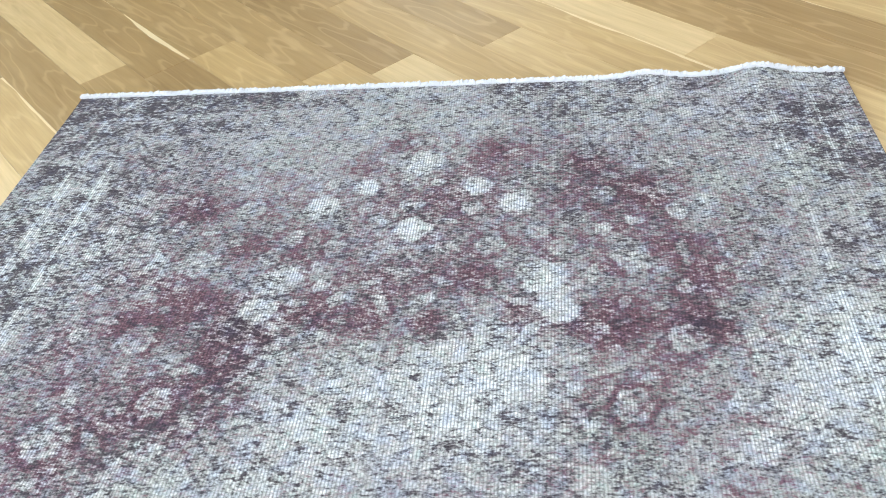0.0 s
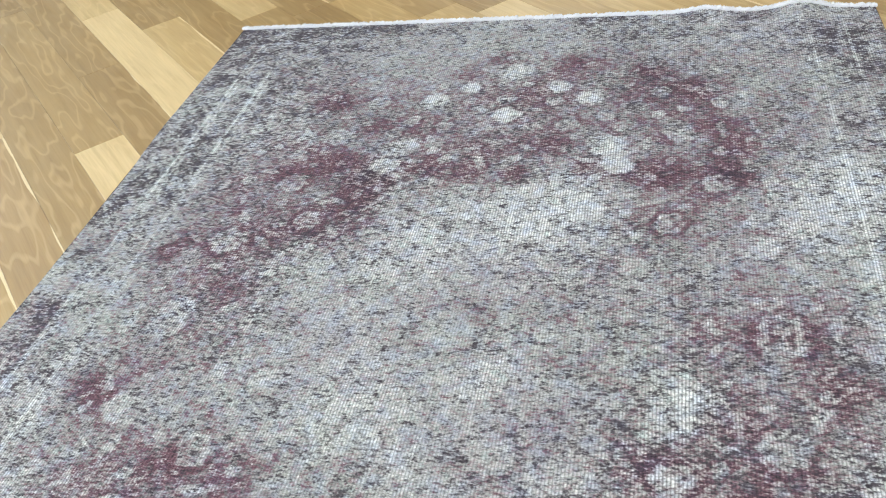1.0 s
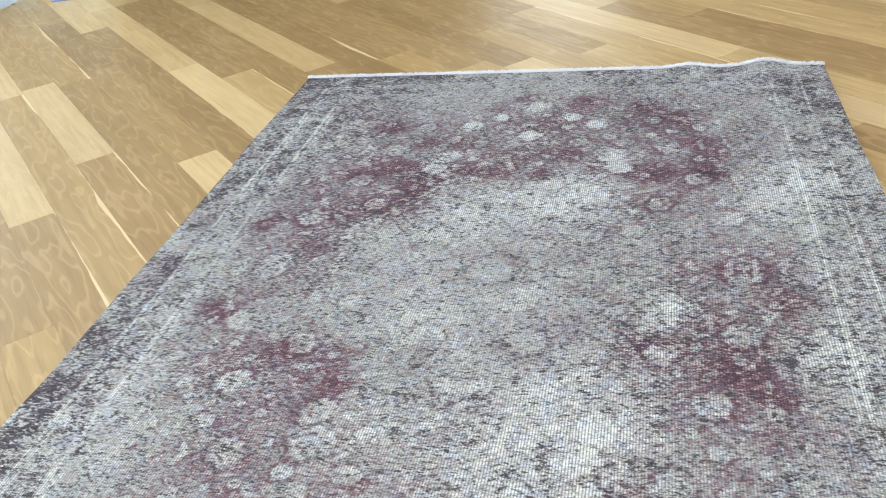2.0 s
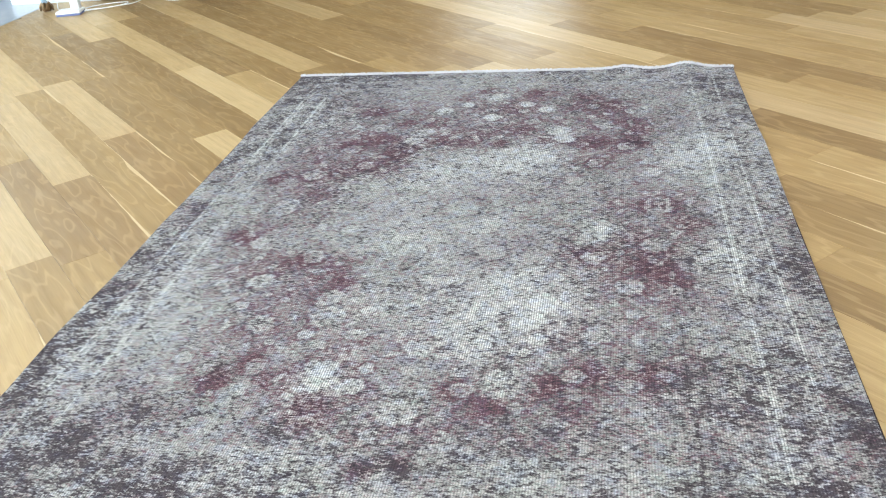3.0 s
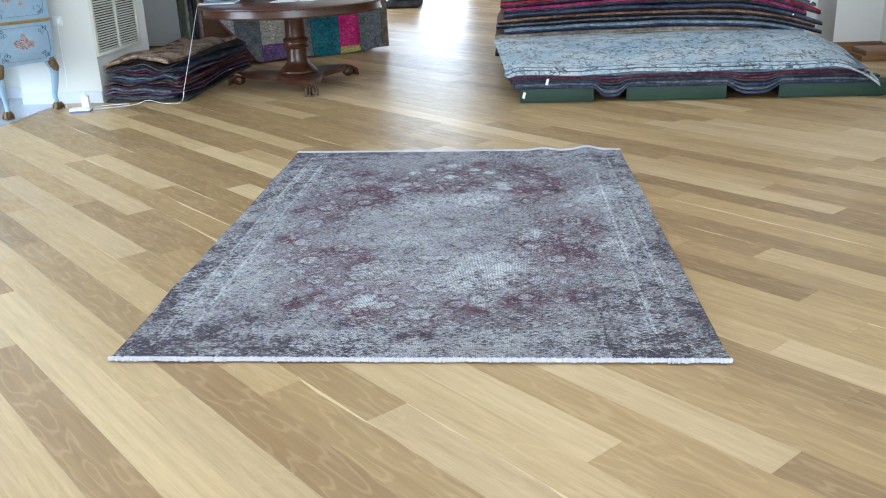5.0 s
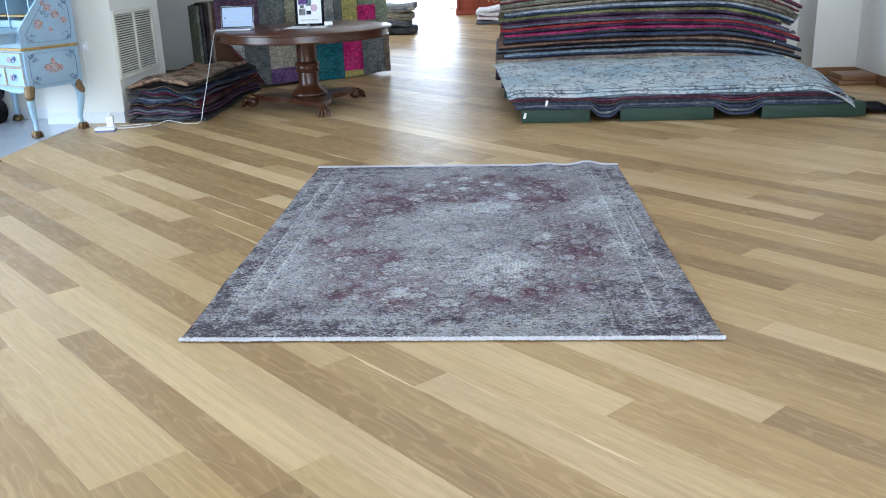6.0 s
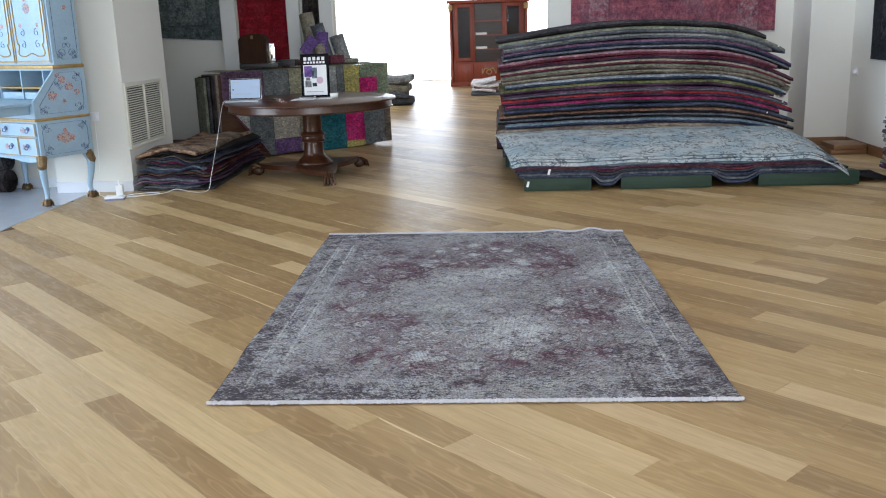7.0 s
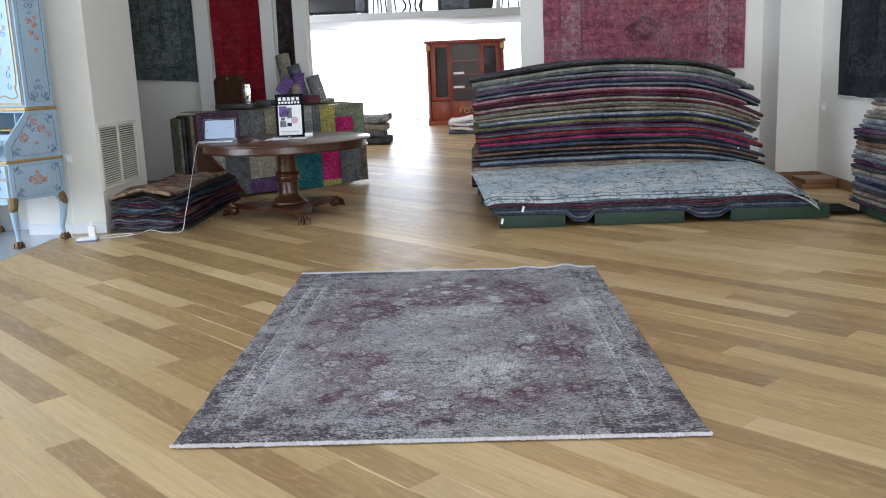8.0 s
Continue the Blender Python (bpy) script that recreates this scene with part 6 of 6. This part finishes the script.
part("base", block(-0.68, 0.45, -0.35, 0.35, 0.05, 0.42, 0.04), M_BLACK, sofa)
part("backrest", block(-0.68, 0.45, 0.22, 0.40, 0.42, 0.85, 0.05), M_BLACK, sofa)
part("armrest", block(-0.72, -0.55, -0.36, 0.38, 0.05, 0.62, 0.05), M_BLACK, sofa)
part("armrest", block(0.45, 0.68, -0.36, 0.38, 0.05, 0.55, 0.05), WOOLS["slate"], sofa, "grey cushion arm")
for x in (-0.63, 0.6):
    for y in (-0.28, 0.28):
        part("foot", block(x - 0.03, x + 0.03, y - 0.03, y + 0.03, 0.001, 0.05), M_BLACK, sofa)
cab = thing("low_cabinet", pose(1.08, 17.4, 2.58), "black low cabinet with a grey panel on the mezzanine", "cabinet")
part("body", block(-0.58, 0.62, -0.25, 0.3, 0.001, 0.7, 0.01), M_BLACK, cab)
part("panel", block(-0.5, 0.12, -0.262, -0.25, 0.03, 0.24, 0.004), WOOLS["slate"], cab, "grey panel")
for i, x in enumerate((-0.56, 1.83)):
    setting("mezzanine_post_%d" % (i + 1), block(x - 0.05, x + 0.05, 17.02, 17.12, 2.58, H - 0.001, 0.004), M_GREY, "grey mezzanine post", "post")
# ---- router, plugs and cables ----
rt = thing("router", pose(-2.235, 4.47, 0.0005, 0, 0, 12), "white router box on the oak floor by the pier", "router")
part("body", block(-0.085, 0.085, -0.06, 0.06, 0.014, 0.032, 0.006), M_PLASTIC, rt)
part("foot", block(-0.082, 0.082, -0.058, 0.058, 0, 0.0145, 0.003), plain("blue_grey_plastic", (0.16, 0.20, 0.42), 0.5), rt, "blue-grey rubber base")
ad = thing("power_adapter", pose(-2.20, 4.50, 0.0325, 0, 0, 12), "white power adapter standing on the router", "adapter")
part("body", block(-0.03, 0.03, -0.03, 0.03, 0, 0.095, 0.008), M_PLASTIC, ad)
part("plug", lathe([(0.012, 0.095), (0.010, 0.10), (0.008, 0.135)], 10), M_PLASTIC, ad)


def cable(pts, r, label):
    tagged(part("cable", tube(bezier(pts, 8), r, 6), M_PLASTIC), label, "cable", "white cables")


cable([(-1.41, 5.42, 0.764), (-1.46, 5.40, 0.760), (-1.485, 5.36, 0.66), (-1.47, 5.1, 0.42), (-1.47, 4.84, 0.14), (-1.49, 4.76, 0.012), (-1.62, 4.73, 0.006), (-1.78, 4.76, 0.03), (-1.88, 4.70, 0.006), (-2.05, 4.58, 0.006), (-2.15, 4.50, 0.012)], 0.003, "thin white cable from the laptop down to the floor")
cable([(-2.15, 4.52, 0.014), (-2.02, 4.60, 0.007), (-1.93, 4.68, 0.007), (-1.95, 4.74, 0.007), (-2.06, 4.72, 0.008), (-2.17, 4.66, 0.007), (-2.20, 4.56, 0.01)], 0.004, "white cable looped on the floor beside the router")
cable([(-2.31, 4.50, 0.012), (-2.42, 4.62, 0.006), (-2.50, 4.74, 0.02), (-2.515, 4.84, 0.2), (-2.51, 4.855, 0.66)], 0.003, "white cable from the wall socket to the router")
for m, lb in ((pose(-2.51, 4.868, 0.70), "white wall socket with a plug on the pier"), (pose(4.948, 6.56, 0.80, 0, 0, -90), "white wall socket with a plug on the side wall")):
    so = thing("wall_socket", m, lb, "socket", "wall sockets")
    part("plate", block(-0.04, 0.04, -0.010, 0, -0.04, 0.04, 0.004), M_PLASTIC, so)
    part("plug", block(-0.02, 0.02, -0.045, -0.010, -0.022, 0.022, 0.006), M_PLASTIC, so)
# low wooden boards by the corner
for k in range(2):
    ob = part("wooden_board", block(4.56 + 0.03 * k, 4.92, 6.08, 6.45, 0.001 + 0.05 * k, 0.049 + 0.05 * k, 0.004), M_BASEWOOD)
    tagged(ob, "brown wooden board stacked by the corner", "board", "stacked boards")


# ---- oak planks, laid diagonally ----
# joints seen on the floor: row, place along the row, tone before and after
JOINTS = ((-3, -0.377, "pale", "dark"), (-2, -0.92, "dark", ""), (-1, -1.36, "pale", ""), (-1, 0.35, "", "pale"), (0, -0.21, "", "dark"), (2, -2.93, "", "pale"), (2, -0.985, "pale", "dark"),
          (2, 0.923, "", "pale"), (3, -1.99, "", "dark"), (4, -1.60, "pale", "dark"), (6, -1.955, "pale", "dark"), (6, 1.854, "pale", "dark"),
          (10, 1.488, "", "pale"), (20, 0.94, "pale", "dark"), (21, 0.477, "", "dark"), (27, 0.63, "pale", "dark"))


def plank_floor():
    top = tagged(new("floor"), "diagonal oak plank floor with pale sapwood streaks", "floor", "", "structure")
    W, Q0 = 0.1487, 0.182
    rng = random.Random(77)
    tones = {"": M_OAK, "pale": M_OAK_PALE, "dark": M_OAK_DARK}

    def plank_shape(L):
        L, w, c, h = L - 0.0006, W / 2 - 0.0003, 0.0006, 0.006
        v = [(0, -w, -h), (L, -w, -h), (L, w, -h), (0, w, -h), (0, -w, -c), (L, -w, -c), (L, w, -c), (0, w, -c), (c, -w + c, 0), (L - c, -w + c, 0), (L - c, w - c, 0), (c, w - c, 0)]
        f = [(8, 9, 10, 11), (4, 5, 9, 8), (5, 6, 10, 9), (6, 7, 11, 10), (7, 4, 8, 11), (0, 1, 5, 4), (1, 2, 6, 5), (2, 3, 7, 6), (3, 0, 4, 7)]
        return v, f
    turn = pose(0, 0, 0, 0, 0, -45)
    meshes, near, far = {}, [], []
    for q in range(-70, 172):
        fixed = sorted((a, before, after) for r, a, before, after in JOINTS if r == q) or [(rng.uniform(-1, 1), "", "")]
        cuts = [fixed[0][0]]
        tone = {}
        while cuts[0] > -23:
            cuts.insert(0, cuts[0] - rng.randint(11, 22) * 0.1)
        for (a, _, _), (b, _, _) in zip(fixed, fixed[1:]):
            n = max(1, round((b - a) / 1.7))
            cuts += [a + (b - a) * k / n for k in range(1, n + 1)]
        while cuts[-1] < 14:
            cuts.append(cuts[-1] + rng.randint(11, 22) * 0.1)
        for a, before, after in fixed:
            i = cuts.index(a) if a in cuts else min(range(len(cuts)), key=lambda k: abs(cuts[k] - a))
            tone[i - 1], tone[i] = before, after
        for i, (a, b) in enumerate(zip(cuts, cuts[1:])):
            mid = turn @ Vector(((a + b) / 2, Q0 + q * W, 0))
            if -3.5 < mid.x < 6.0 and -7.8 < mid.y < 21.2:
                item = (round(b - a, 3), turn @ Vector((a, Q0 + q * W, 0)), mid, tone.get(i, ""))
                (near if -2.0 < mid.x < 4.4 and -1.8 < mid.y < 4.4 else far).append(item)
    near.sort(key=lambda it: (it[2] - Vector((1.0, 0.8, 0))).length - (9 if it[3] else 0))
    far += near[300:]
    for L, place, mid, tn in near[:300]:
        if (L, tn) not in meshes:
            v, f = plank_shape(L)
            me = bpy.data.meshes.new("plank")
            me.from_pydata(v, [], f)
            uv = me.uv_layers.new(name="UVMap")
            for lp in me.loops:
                uv.data[lp.index].uv = v[lp.vertex_index][:2]
            me.materials.append(tones[tn])
            meshes[L, tn] = me
        ob = new("plank", meshes[L, tn])
        ob.parent = top
        ob.matrix_local = Matrix.Translation(place) @ turn
    verts, faces, uvs = [], [], []
    for L, place, mid, tn in far:
        if mid.x < -3.2:
            continue
        v, f = plank_shape(L)
        base = len(verts)
        for c in v:
            q_ = place + turn @ Vector(c)
            if q_.x < -2.62:                     # cut off at the marble
                q_.y += q_.x + 2.62
                q_.x = -2.62
            if q_.x > 5.0:                       # and at the side wall
                q_.y += q_.x - 5.0
                q_.x = 5.0
            verts.append(tuple(q_))
        for fc in f:
            faces.append([base + k for k in fc])
            uvs += [v[k][:2] for k in fc]
    me = bpy.data.meshes.new("planks")
    me.from_pydata(verts, [], faces)
    uv = me.uv_layers.new(name="UVMap")
    for lp in me.loops:
        uv.data[lp.index].uv = uvs[lp.index]
    me.materials.append(M_OAK)
    ob = tagged(new("planks", me), "", "", "", "stuff")
    ob.parent = top


plank_floor()
